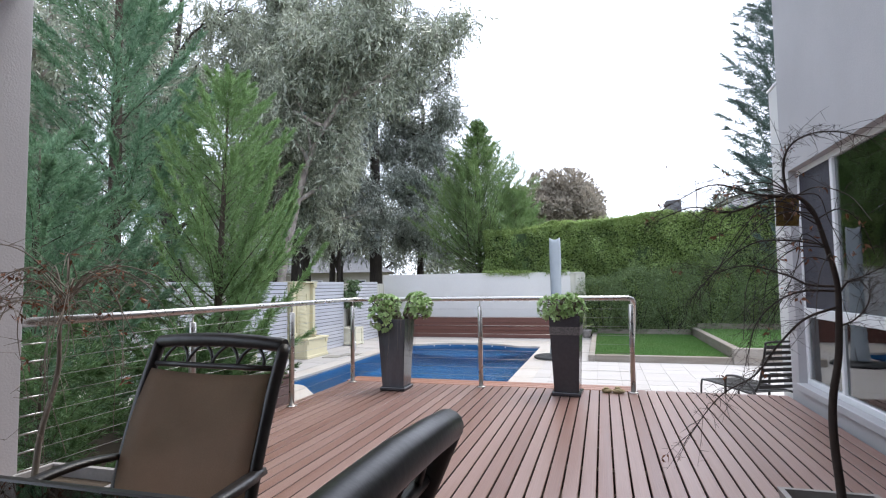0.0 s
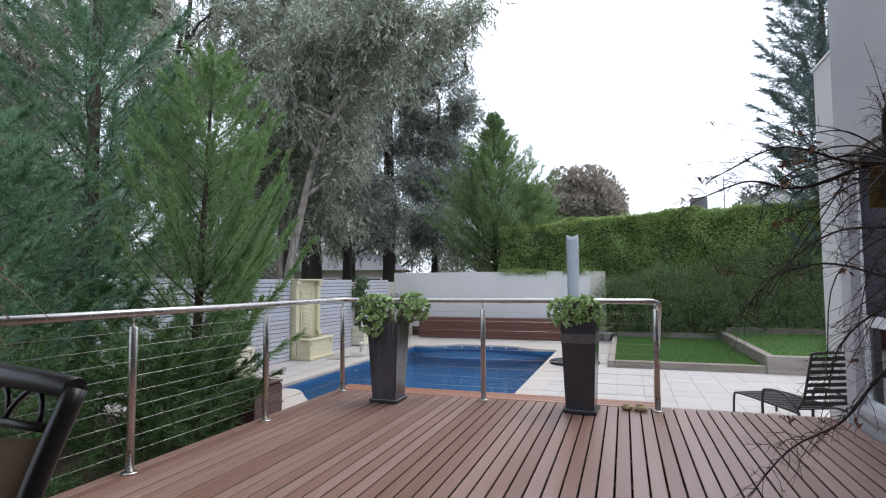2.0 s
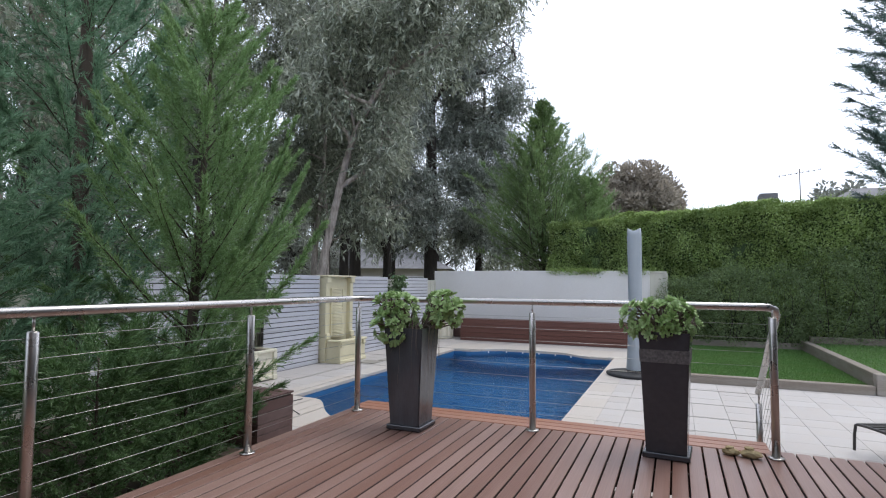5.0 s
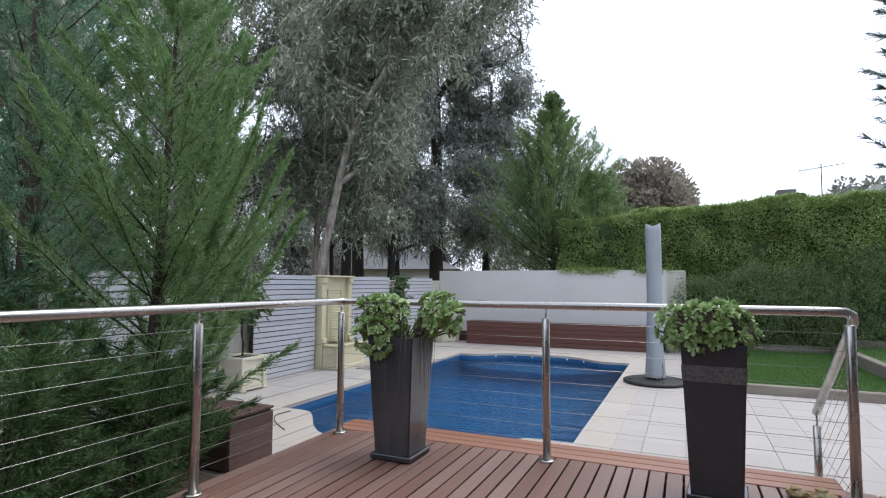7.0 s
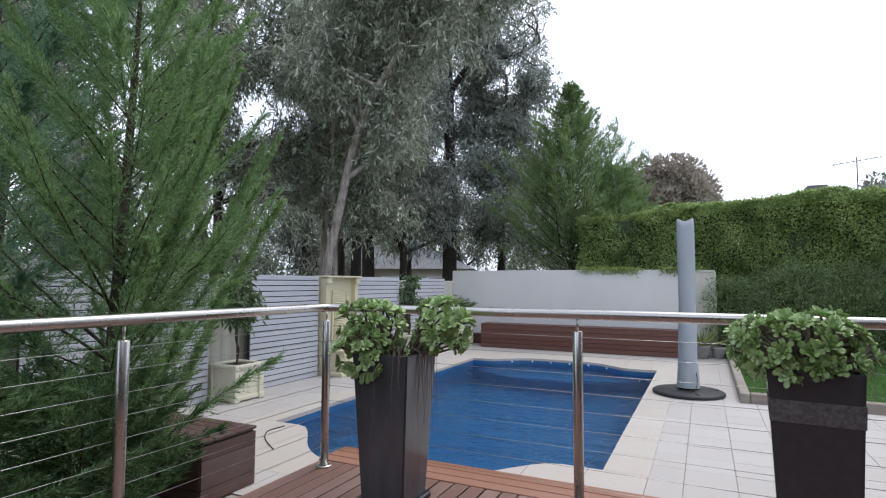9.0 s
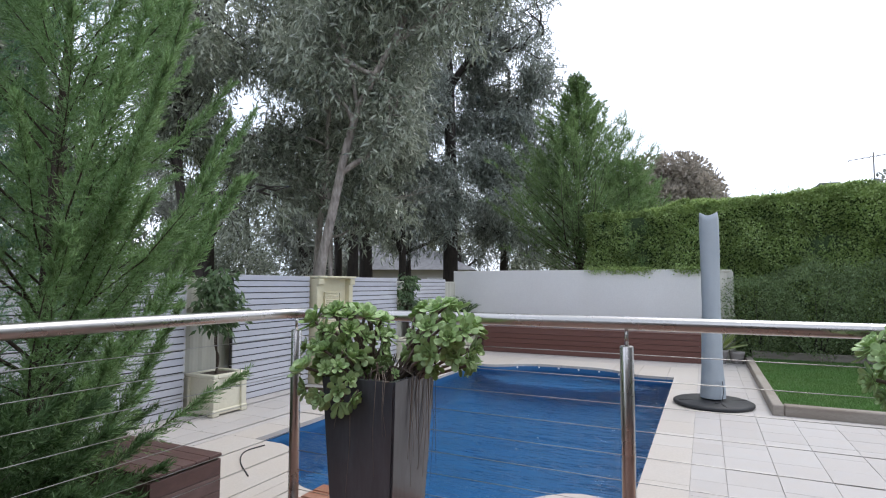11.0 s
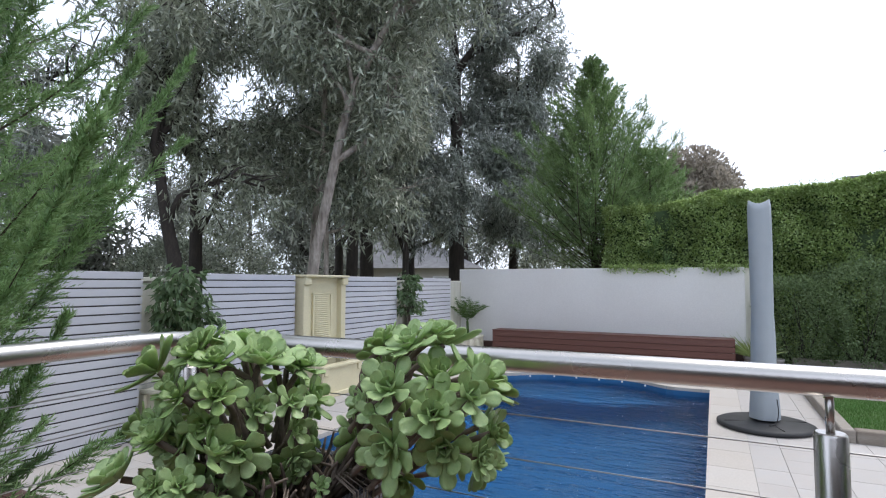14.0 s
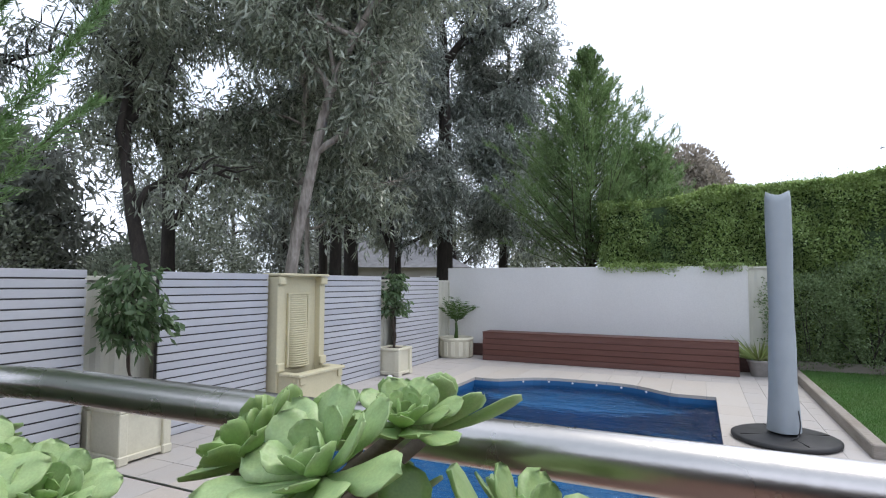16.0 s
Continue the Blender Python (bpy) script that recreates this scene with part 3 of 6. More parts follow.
tagged(part("garden_bed", box_bm(-4.2, -0.16, -9.0, 0.0, GZ - 0.05, GZ + 0.02), M_SOIL), "dark garden soil beside the deck", "garden bed", kind="structure")
tagged(part("garden_bed", box_bm(-4.2, 14.0, 11.85, 14.5, GZ - 0.05, GZ + 0.05), M_SOIL), "dark garden soil under the hedge", "garden bed", kind="structure")


# ---- railing ----
rail = tagged(empty("railing", 0, 0, 0), "stainless steel railing with round posts, tube handrail and tension wires", "railing")
RZ = 1.0
pts = [(0, -4.02, RZ), (0, -2, RZ), (0, -0.22, RZ), (0.02, -0.09, RZ), (0.09, -0.02, RZ), (0.22, 0, RZ), (1.6, 0, RZ), (3.14, 0, RZ), (3.22, 0.012, RZ - 0.002),
       (3.262, 0.05, RZ - 0.018), (3.278, 0.10, RZ - 0.055), (3.288, 0.7, RZ - 0.44), (3.288, 1.22, RZ - 0.78)]
sub("handrail", tube_bm(pts, 0.0255, 20), M_STEEL, rail)
POSTS = [(0, -4.0), (0, -2.72), (0, -1.36), (0, 0), (1.6, 0), (3.24, 0)]
POSTXY = []
for i, (x, y) in enumerate(POSTS):
    if i == 0:
        continue
    top = 0.915 if i < 5 else 0.93
    p = sub("post", tube_bm([(x, y, 0.012), (x, y, top - 0.004), (x, y, top)], [0.0255, 0.0255, 0.022], 18), M_STEEL, rail)
    bm = bmesh.new()
    lathe(bm, [(0.0, 0), (0.05, 0), (0.05, 0.008), (0.03, 0.012), (0.0, 0.012)], 20, m=pose(x, y, 0))
    sub("base_flange", bm, M_STEEL, p)
    sub("rail_pin", tube_bm([(x, y, top), (x, y, RZ - 0.02)], 0.007, 10), M_STEEL, p)
x, y = 3.288, 1.2
p = sub("post", tube_bm([(x, y, GZ), (x, y, 0.13)], 0.0255, 16), M_STEEL, rail)
sub("rail_pin", tube_bm([(x, y, 0.13), (x, y, 0.24)], 0.007, 10), M_STEEL, p)
for k in range(9):
    z = 0.130 + 0.0942 * k
    sub("wire", tube_bm([(0, -4.02, z), (0, 0, z)], 0.0016, 6), M_WIRE, rail)
    sub("wire", tube_bm([(0, 0, z), (3.24, 0, z)], 0.0016, 6), M_WIRE, rail)
    sub("wire", tube_bm([(3.245, 0.02, z + 0.02), (3.288, 1.2, z - 0.75)], 0.0016, 6), M_WIRE, rail)
    for y in (-3.97, ):
        sub("wire_tensioner", tube_bm([(0, y, z), (0, y + 0.10, z), (0, y + 0.14, z)], [0.005, 0.005, 0.003], 8), M_WIRE, rail)


# ---- tall black planters with succulents ----
def planter(cx, cy, rz, h, b0, t0, band):
    th = tagged(empty("tall_planter", cx, cy, 0, rz), "tall tapered charcoal planter" + (" with a speckled stone band" if band else " with glossy streaked sides") +
                " on the deck", "planter", group="tall planters")

    def ring(bm, half, z, inner=None):
        hs = [(-half, -half), (half, -half), (half, half), (-half, half)]
        return [bm.verts.new((x, y, z)) for x, y in hs]

    def taper(z0, z1, grow=0.0, close=True):
        bm = bmesh.new()
        f0, f1 = (z0 - 0.04) / (h - 0.04), (z1 - 0.04) / (h - 0.04)
        r0 = ring(bm, b0 + (t0 - b0) * f0 + grow, z0)
        r1 = ring(bm, b0 + (t0 - b0) * f1 + grow, z1)
        for k in range(4):
            bm.faces.new((r0[k], r0[(k + 1) % 4], r1[(k + 1) % 4], r1[k]))
        bm.faces.new(list(reversed(r0)))
        return bm, r1

    bm = bmesh.new()
    box(bm, -b0 - 0.022, b0 + 0.022, -b0 - 0.022, b0 + 0.022, 0.004, 0.04, 0.006)
    part("base_plate", bm, M_BLACKPOT, th)
    bm, r1 = taper(0.041, h)
    ri = ring(bm, t0 - 0.022, h)
    rd = ring(bm, t0 - 0.03, h - 0.07)
    for a, b in ((r1, ri), (ri, rd)):
        for k in range(4):
            bm.faces.new((a[k], a[(k + 1) % 4], b[(k + 1) % 4], b[k]))
    es = [e for e in bm.edges if abs(e.verts[0].co.z - e.verts[1].co.z) > 0.3]
    bmesh.ops.bevel(bm, geom=es, offset=0.008, segments=2, affect="EDGES")
    part("body", bm, M_BLACKPOT if band else M_GREYPOT, th)
    bm = bmesh.new()
    bm.faces.new(ring(bm, t0 - 0.028, h - 0.06))
    part("soil", bm, M_SOIL, th)
    if band:
        bm, r = taper(h - 0.20, h - 0.115, 0.003)
        bm.faces.new(r)
        part("stone_band", bm, M_BAND, th, "speckled grey stone band")
    return th


planter(0.69, -0.30, 0, 0.79, 0.125, 0.165, False)
planter(2.578, -0.20, -4, 0.83, 0.125, 0.158, True)


def rosette_mesh(seed, count, open_):
    """A succulent rosette: fleshy spoon-shaped leaves in a spiral, radius about 1."""
    rnd = random.Random(seed)
    verts, faces = [], []
    rows, cols = 7, 5
    n = rows * cols
    for i in range(count):
        f = i / (count - 1)                        # 0 outer, 1 centre
        ang = i * 2.39996 + rnd.uniform(-0.12, 0.12)
        length = (1.0 - 0.70 * f) * rnd.uniform(0.9, 1.1)
        tilt = radians(4 + open_ * 8 + 66 * f ** 1.5 + rnd.uniform(-6, 6))
        width = 0.265 * (1.0 - 0.42 * f) * rnd.uniform(0.9, 1.1)
        thick, bend = 0.050 * (1 - 0.4 * f), rnd.uniform(0.05, 0.22)
        base = len(verts)
        for side in (1, -1):
            for r in range(rows):
                u = 1 - (1 - r / (rows - 1)) ** 1.35
                w = width * (0.15 + 0.85 * min(1.0, u / 0.70) ** 1.4)
                if u > 0.70:
                    w *= math.sqrt(max(0.0, 1 - ((u - 0.70) / 0.302) ** 2))
                for c in range(cols):
                    v = -1 + 2 * c / (cols - 1)
                    body = (1 - v * v) * math.sin(math.pi * min(1.0, 0.18 + 0.82 * u))
                    px, py = u * length, v * w
                    pz = 0.05 * length * v * v * u + bend * length * u * u + side * thick * (body + 0.12)
                    x = 0.05 + px * math.cos(tilt) - pz * math.sin(tilt)
                    z = px * math.sin(tilt) + pz * math.cos(tilt) + 0.10 * f
                    verts.append((x * math.cos(ang) - py * math.sin(ang), x * math.sin(ang) + py * math.cos(ang), z))
        for sd in (0, 1):
            for r in range(rows - 1):
                for c in range(cols - 1):
                    a = base + sd * n + r * cols + c
                    faces.append((a, a + cols, a + cols + 1, a + 1) if sd else (a, a + 1, a + cols + 1, a + cols))
        rim = [r * cols for r in range(rows)] + [(rows - 1) * cols + c for c in range(1, cols)] + [r * cols + cols - 1 for r in range(rows - 2, -1, -1)]
        for p, q in zip(rim, rim[1:]):
            faces.append((base + p, base + q, base + q + n, base + p + n))
    me = bpy.data.meshes.new("rosette")
    me.from_pydata(verts, [], faces)
    bmr = bmesh.new()
    bmr.from_mesh(me)
    bmesh.ops.recalc_face_normals(bmr, faces=bmr.faces)
    bmr.to_mesh(me)
    bmr.free()
    for p in me.polygons:
        p.use_smooth = True
    me.materials.append(M_AEON)
    return me


ROSETTES = [rosette_mesh(s, n, o) for s, n, o in ((1, 20, 0.3), (2, 17, 0.9), (3, 23, 0.6), (4, 14, 1.3))]


def succulent(cx, cy, z, clumps, seed, label, runners=6):
    """A potted succulent: woody stems from the soil, each ending in a leafy rosette."""
    rnd = random.Random(seed)
    th = tagged(empty("succulent_plant", cx, cy, z), label, "succulent", group="potted succulents")
    stems = bmesh.new()
    for (ox, oy, oz, rx, ry, rzz, count, size) in clumps:
        placed = []
        tries = 0
        while len(placed) < count and tries < 900:
            tries += 1
            a, e = rnd.uniform(0, 2 * math.pi), rnd.uniform(-0.75, 1.0)
            d = Vector((math.cos(a) * math.sqrt(max(0, 1 - e * e)), math.sin(a) * math.sqrt(max(0, 1 - e * e)), e))
            k = rnd.uniform(0.72, 1.0)
            p = Vector((ox + d.x * rx * k, oy + d.y * ry * k, oz + d.z * rzz * k))
            s = size * rnd.uniform(0.6, 1.2)
            if any((p - q).length < (s + t) * 0.54 for q, t in placed):
                continue
            placed.append((p, s))
            nrm = (d * 1.0 + Vector((0, -0.25, 0.35)) + Vector((rnd.uniform(-.35, .35), rnd.uniform(-.35, .35), rnd.uniform(-.2, .3)))).normalized()
            ob = new("rosette", ROSETTES[rnd.randrange(4)])
            ob.parent = th
            ob.matrix_basis = Matrix.LocRotScale(p, nrm.to_track_quat("Z", "Y") @ Euler((0, 0, rnd.uniform(0, 6.3))).to_quaternion(), (s, s, s))
            root = Vector((ox * 0.35 + rnd.uniform(-.05, .05), oy * 0.35 + rnd.uniform(-.05, .05), -0.06))
            if rnd.random() < 0.5:
                root = root.lerp(p, 0.45)
            mid = (root + p) / 2 + Vector((rnd.uniform(-.03, .03), rnd.uniform(-.03, .03), rnd.uniform(-.01, .05)))
            tube(stems, curve_pts([root, mid, p - nrm * s * 0.05], 4), 0.006, 6)
    for _ in range(46 if runners else 12):         # old bare stems lying over the soil
        q = Vector((rnd.uniform(-0.12, 0.13), rnd.uniform(-0.13, 0.12), -0.05))
        e = q + Vector((rnd.uniform(-0.07, 0.09), rnd.uniform(-0.08, 0.06), rnd.uniform(0.05, 0.13)))
        tube(stems, curve_pts([q, (q + e) / 2 + Vector((rnd.uniform(-.03, .03), rnd.uniform(-.03, .03), 0.01)), e], 3), [0.0045, 0.004, 0.004, 0.0038, 0.0035, 0.003, 0.002], 5)
    part("stemwork", stems, M_STEM, th, "brown woody stems")
    if runners:
        bm = bmesh.new()
        for _ in range(runners):
            x0, y0 = 0.172, rnd.uniform(-0.06, 0.16)
            if rnd.random() < 0.2:
                x0, y0 = rnd.uniform(-0.1, 0.15), -0.170
            ln = rnd.uniform(0.12, 0.46)
            tube(bm, [(x0 * 0.7, y0 * 0.7, 0.03), (x0, y0, 0.012), (x0 + rnd.uniform(-.012, .012), y0 + (-.004), -ln * 0.5),
                      (x0 * (1 - 0.1 * ln) + rnd.uniform(-.02, .02), y0 * (1 - 0.02 * ln), -ln)], [0.0013, 0.0013, 0.001, 0.0005], 5)
        part("root_fringe", bm, M_STEM, th, "thin brown hanging roots")
    return th


succulent(0.69, -0.30, 0.79, [(-0.12, -0.06, 0.125, 0.175, 0.15, 0.16, 50, 0.068), (0.235, 0.10, 0.135, 0.15, 0.14, 0.15, 40, 0.068), (-0.11, -0.20, 0.0, 0.14, 0.05, 0.13, 17, 0.062),
                              (0.02, -0.03, 0.0, 0.09, 0.07, 0.02, 3, 0.036)],
          5, "lush grey-green rosette succulent spilling over both sides of the planter", 22)
succulent(2.578, -0.20, 0.83, [(-0.04, 0.0, 0.07, 0.25, 0.21, 0.16, 100, 0.050), (0.06, -0.04, 0.05, 0.17, 0.13, 0.10, 30, 0.044)], 9, "dense round clump of green rosette succulent in the planter", 0)


# ---- cairn of stones on the deck ----
def stone(name, x, y, z, sx, sy, sz, rz, seed, label):
    rnd = random.Random(seed)
    bm = bmesh.new()
    bmesh.ops.create_icosphere(bm, subdivisions=2, radius=1)
    for v in bm.verts:
        k = 1 + 0.28 * noise.noise(v.co * 1.7 + Vector((seed, 0, 0)))
        v.co = Vector((v.co.x * sx * k, v.co.y * sy * k, max(v.co.z * sz * k, -sz * 0.8)))
    ob = part(name, bm, M_STONE)
    ob.matrix_basis = pose(x, y, z + sz * 0.8, 0, 0, rz)
    return tagged(ob, label, "stone", group="stones on the deck")


stone("rough_stone", 2.97, -0.02, 0, 0.055, 0.045, 0.026, 10, 1, "small rough yellow sandstone lying on the deck")
stone("rough_stone", 3.09, -0.04, 0, 0.068, 0.05, 0.03, -15, 2, "larger flat yellow sandstone lying on the deck")
stone("rough_stone", 3.08, -0.03, 0.047, 0.035, 0.03, 0.012, 40, 3, "small yellow stone lying on another stone")
stone("rough_stone", 2.965, -0.02, 0.04, 0.03, 0.025, 0.010, 40, 4, "small flat stone lying on another stone")


# ---- timber bench, timber box ----
BENCH = tagged(empty("timber_bench", -0.72, 11.1, GZ), "long red-brown slatted timber box bench against the white wall", "bench")
# carcass behind the bench boards reuses the dark soil colour
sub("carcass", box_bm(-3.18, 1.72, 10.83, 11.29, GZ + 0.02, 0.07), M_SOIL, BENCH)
TBOX = tagged(empty("timber_box", -1.76, 0.42, GZ), "dark red timber storage box with boarded sides beside the deck", "storage box")
# same dark soil colour inside the storage box
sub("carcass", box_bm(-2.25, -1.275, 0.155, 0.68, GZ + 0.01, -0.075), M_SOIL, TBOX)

# ---- umbrella under its cover ----
UX, UY = 1.935, 6.48
umb = tagged(empty("covered_umbrella", UX, UY, GZ), "closed umbrella in grey-blue canvas cover on round black base", "umbrella")
bm = bmesh.new()
lathe(bm, [(0.0, 0.004), (0.50, 0.004), (0.52, 0.02), (0.52, 0.045), (0.49, 0.06), (0.1, 0.075), (0.0, 0.075)], 40)
part("base", bm, M_RUBBER, umb, "round black weighted base in segments")
for k in range(2):
    bm = box_bm(-0.004, 0.004, -0.46, 0.46, 0.050, 0.071, bevel=0.001, m=pose(0, 0, 0, 0, 0, 90 * k + 20))
    part("base_joint", bm, M_BLACKMETAL, umb)
part("pole", tube_bm([(0, 0, 0.07), (0, 0, 2.6)], 0.035, 14), M_STEEL, umb)
bm = bmesh.new()
rings = []
HT = 2.70
for i in range(31):
    u = i / 30
    z = 0.10 + (HT - 0.10) * u
    r = 0.132 - 0.010 * u + 0.005 * math.sin(u * 9) + (0.03 * max(0, 0.16 - u) / 0.16)
    if u > 0.975:
        r *= 0.93
    ring = []
    for k in range(28):
        a = 2 * math.pi * k / 28
        fold = 1 + 0.075 * math.sin(3 * a + 2.2 * u) + 0.05 * noise.noise(Vector((math.cos(a) * 2, math.sin(a) * 2, u * 7)))
        zz = z + (0.028 * math.cos(2 * a) if u > 0.95 else 0)
        ring.append(bm.verts.new((r * fold * math.cos(a), r * fold * math.sin(a) * 0.85, zz)))
    rings.append(ring)
for a, b in zip(rings, rings[1:]):
    for k in range(28):
        bm.faces.new((a[k], a[(k + 1) % 28], b[(k + 1) % 28], b[k])).smooth = True
c = bm.verts.new((0, 0, HT - 0.03))
for k in range(28):
    bm.faces.new((rings[-1][k], rings[-1][(k + 1) % 28], c)).smooth = True
cover = part("cover", bm, M_COVER, umb, "grey-blue weatherproof canvas cover with folds")
part("cord", tube_bm(curve_pts([(0.12, -0.10, 0.35), (0.13, -0.12, 0.2), (0.10, -0.16, 0.09), (0.02, -0.30, 0.085)], 4), 0.006, 6), M_RUBBER, umb)


# ---- wall fountain ----
FY0, FY1 = 5.19, 6.22
fx = -4.15
fo = tagged(empty("wall_fountain", fx, (FY0 + FY1) / 2, GZ), "pale yellow wall fountain with a ribbed cascade and a low basin", "fountain")
sub("back_panel", box_bm(fx - 0.12, fx + 0.03, FY0 + 0.02, FY1 - 0.02, GZ, 1.27, bevel=0.006), M_YELLOW, fo)
for y0, y1 in ((FY0, FY0 + 0.12), (FY1 - 0.12, FY1)):
    sub("pilaster", box_bm(fx - 0.06, fx + 0.12, y0, y1, GZ, 1.24, bevel=0.008), M_YELLOW, fo)
    sub("pilaster_capital", box_bm(fx + 0.10, fx + 0.165, y0 - 0.012, y1 + 0.012, 1.13, 1.245, bevel=0.014), M_YELLOW, fo)
    sub("pilaster_foot", box_bm(fx + 0.10, fx + 0.16, y0 - 0.010, y1 + 0.010, -0.05, 0.07, bevel=0.014), M_YELLOW, fo)
sub("cornice", box_bm(fx - 0.14, fx + 0.185, FY0 - 0.02, FY1 + 0.02, 1.25, 1.285, bevel=0.008), M_YELLOW, fo)
cy = (FY0 + FY1) / 2
for y0, y1, z0, z1 in ((cy - 0.235, cy - 0.195, -0.03, 0.98), (cy + 0.195, cy + 0.235, -0.03, 0.98), (cy - 0.235, cy + 0.235, 0.98, 1.01)):
    sub("cascade_frame", box_bm(fx + 0.03, fx + 0.065, y0, y1, z0, z1, bevel=0.006), M_YELLOW, fo)
for k in range(32):                                # bowed ribs, standing out further towards the basin
    z, d = -0.03 + k * 0.0315, 0.05 + 0.10 * (1 - k / 31) ** 1.2
    bm = bmesh.new()
    bow = [(fx + 0.028 + (d + o) * math.cos(a) ** 0.7, cy + (0.19 + o * 0.3) * math.sin(a)) for o in (0,) for a in np.linspace(-1.45, 1.45, 11)]
    rows = [[bm.verts.new((fx + 0.028 + (x - fx - 0.028) * w, y, zz)) for x, y in bow] for zz, w in ((z, 0.86), (z + 0.009, 1.0), (z + 0.021, 1.0), (z + 0.0300, 0.86))]
    for a, c in zip(rows, rows[1:]):
        for q in range(10):
            bm.faces.new((a[q], a[q + 1], c[q + 1], c[q])).smooth = True
    bm.faces.new(rows[0][::-1])
    bm.faces.new(rows[-1])
    sub("cascade_rib", bm, M_YELLOW, fo)
sub("basin_front", box_bm(fx + 0.40, fx + 0.47, FY0 + 0.03, FY1 - 0.03, GZ, -0.10, bevel=0.008), M_YELLOW, fo)
for y0, y1 in ((FY0 + 0.03, FY0 + 0.10), (FY1 - 0.10, FY1 - 0.03)):
    sub("basin_side", box_bm(fx + 0.131, fx + 0.40, y0, y1, GZ, -0.10, bevel=0.006), M_YELLOW, fo)
for a in ((fx + 0.36, fx + 0.51, FY0, FY1, -0.10, -0.055), (fx + 0.166, fx + 0.36, FY0, FY0 + 0.13, -0.10, -0.055), (fx + 0.166, fx + 0.36, FY1 - 0.13, FY1, -0.10, -0.055)):
    sub("basin_rim", box_bm(*a, bevel=0.01), M_YELLOW, fo)
sub("basin_plinth", box_bm(fx + 0.13, fx + 0.495, FY0 + 0.01, FY1 - 0.01, GZ, GZ + 0.07, bevel=0.01), M_YELLOW, fo)
for y in (FY0 + 0.10, FY1 - 0.10):
    sub("bracket", box_bm(fx + 0.47, fx + 0.50, y - 0.05, y + 0.05, -0.20, -0.10, bevel=0.008), M_YELLOW, fo)
sub("basin_floor", box_bm(fx + 0.13, fx + 0.40, FY0 + 0.1, FY1 - 0.1, GZ + 0.02, -0.22), M_SOIL, fo)


# ---- square and round pots with small trees ----
def square_pot(cx, cy, half, h, rz, label):
    th = tagged(empty("square_pot", cx, cy, GZ, rz), label, "plant pot", group="cream pots")
    bm = bmesh.new()
    box(bm, -half + 0.03, half - 0.03, -half + 0.03, half - 0.03, 0.02, h - 0.03, 0.006)
    part("body", bm, M_POT, th)
    for sx in (-1, 1):
        for sy in (-1, 1):
            x, y = sx * (half - 0.04), sy * (half - 0.04)
            part("corner_post", box_bm(x - 0.045, x + 0.045, y - 0.045, y + 0.045, 0.0, h - 0.05, bevel=0.008), M_POT, th)
            part("foot", box_bm(x - 0.055, x + 0.055, y - 0.055, y + 0.055, 0.0, 0.09, bevel=0.012), M_POT, th)
    for s in (-1, 1):
        part("base_rail", box_bm(-half + 0.05, half - 0.05, s * (half - 0.02) - 0.02, s * (half - 0.02) + 0.012, 0.02, 0.08, bevel=0.008), M_POT, th)
        part("base_rail", box_bm(s * (half - 0.02) - 0.014, s * (half - 0.02) + 0.014, -half + 0.05, half - 0.05, 0.021, 0.079, bevel=0.008), M_POT, th)
        part("rim", box_bm(-half - 0.005, half + 0.005, s * (half - 0.03) - 0.035, s * (half - 0.03) + 0.035, h - 0.05, h, bevel=0.01), M_POT, th)
        part("rim", box_bm(s * (half - 0.03) - 0.035, s * (half - 0.03) + 0.035, -half + 0.065, half - 0.065, h - 0.049, h - 0.001, bevel=0.01), M_POT, th)
    part("soil", box_bm(-half + 0.06, half - 0.06, -half + 0.06, half - 0.06, h - 0.04, h - 0.028), M_SOIL, th)
    return th


square_pot(-3.97, 3.06, 0.27, 0.52, 0, "cream square pot with panelled sides holding a small tree")
square_pot(-4.04, 8.32, 0.25, 0.50, 0, "cream square pot beside the slatted fence")
rp = tagged(empty("round_pot", -3.98, 11.06, GZ), "low round cream pot with vertical panels holding a small palm", "plant pot", group="cream pots")
bm = bmesh.new()
lathe(bm, [(0.0, 0), (0.36, 0), (0.38, 0.02), (0.38, 0.38), (0.40, 0.40), (0.40, 0.44), (0.36, 0.45), (0.34, 0.42), (0.0, 0.42)], 36)
part("body", bm, M_POT, rp)
for k in range(14):
    part("panel_strip", box_bm(0.374, 0.392, -0.05, 0.05, 0.04, 0.36, bevel=0.006, m=pose(0, 0, 0, 0, 0, 360 / 14 * k)), M_POT, rp)
for x, y, r, h, lb in ((2.1, 11.1, 0.19, 0.30, "plain grey tapered pot holding a spiky yucca"), (2.45, 11.2, 0.15, 0.26, "small grey pot beside the fence")):
    bm = bmesh.new()
    lathe(bm, [(0.0, 0), (r * 0.68, 0), (r * 0.72, 0.01), (r, h - 0.05), (r * 1.06, h - 0.04), (r * 1.06, h), (r * 0.95, h), (r * 0.9, h - 0.03), (0.0, h - 0.03)], 24)
    ob = part("tapered_pot", bm, mat("weathered_grey_pot", (0.33, 0.31, 0.29), 0.75, vary=0.3))
    ob.matrix_basis = pose(x, y, GZ)
    tagged(ob, lb, "plant pot")

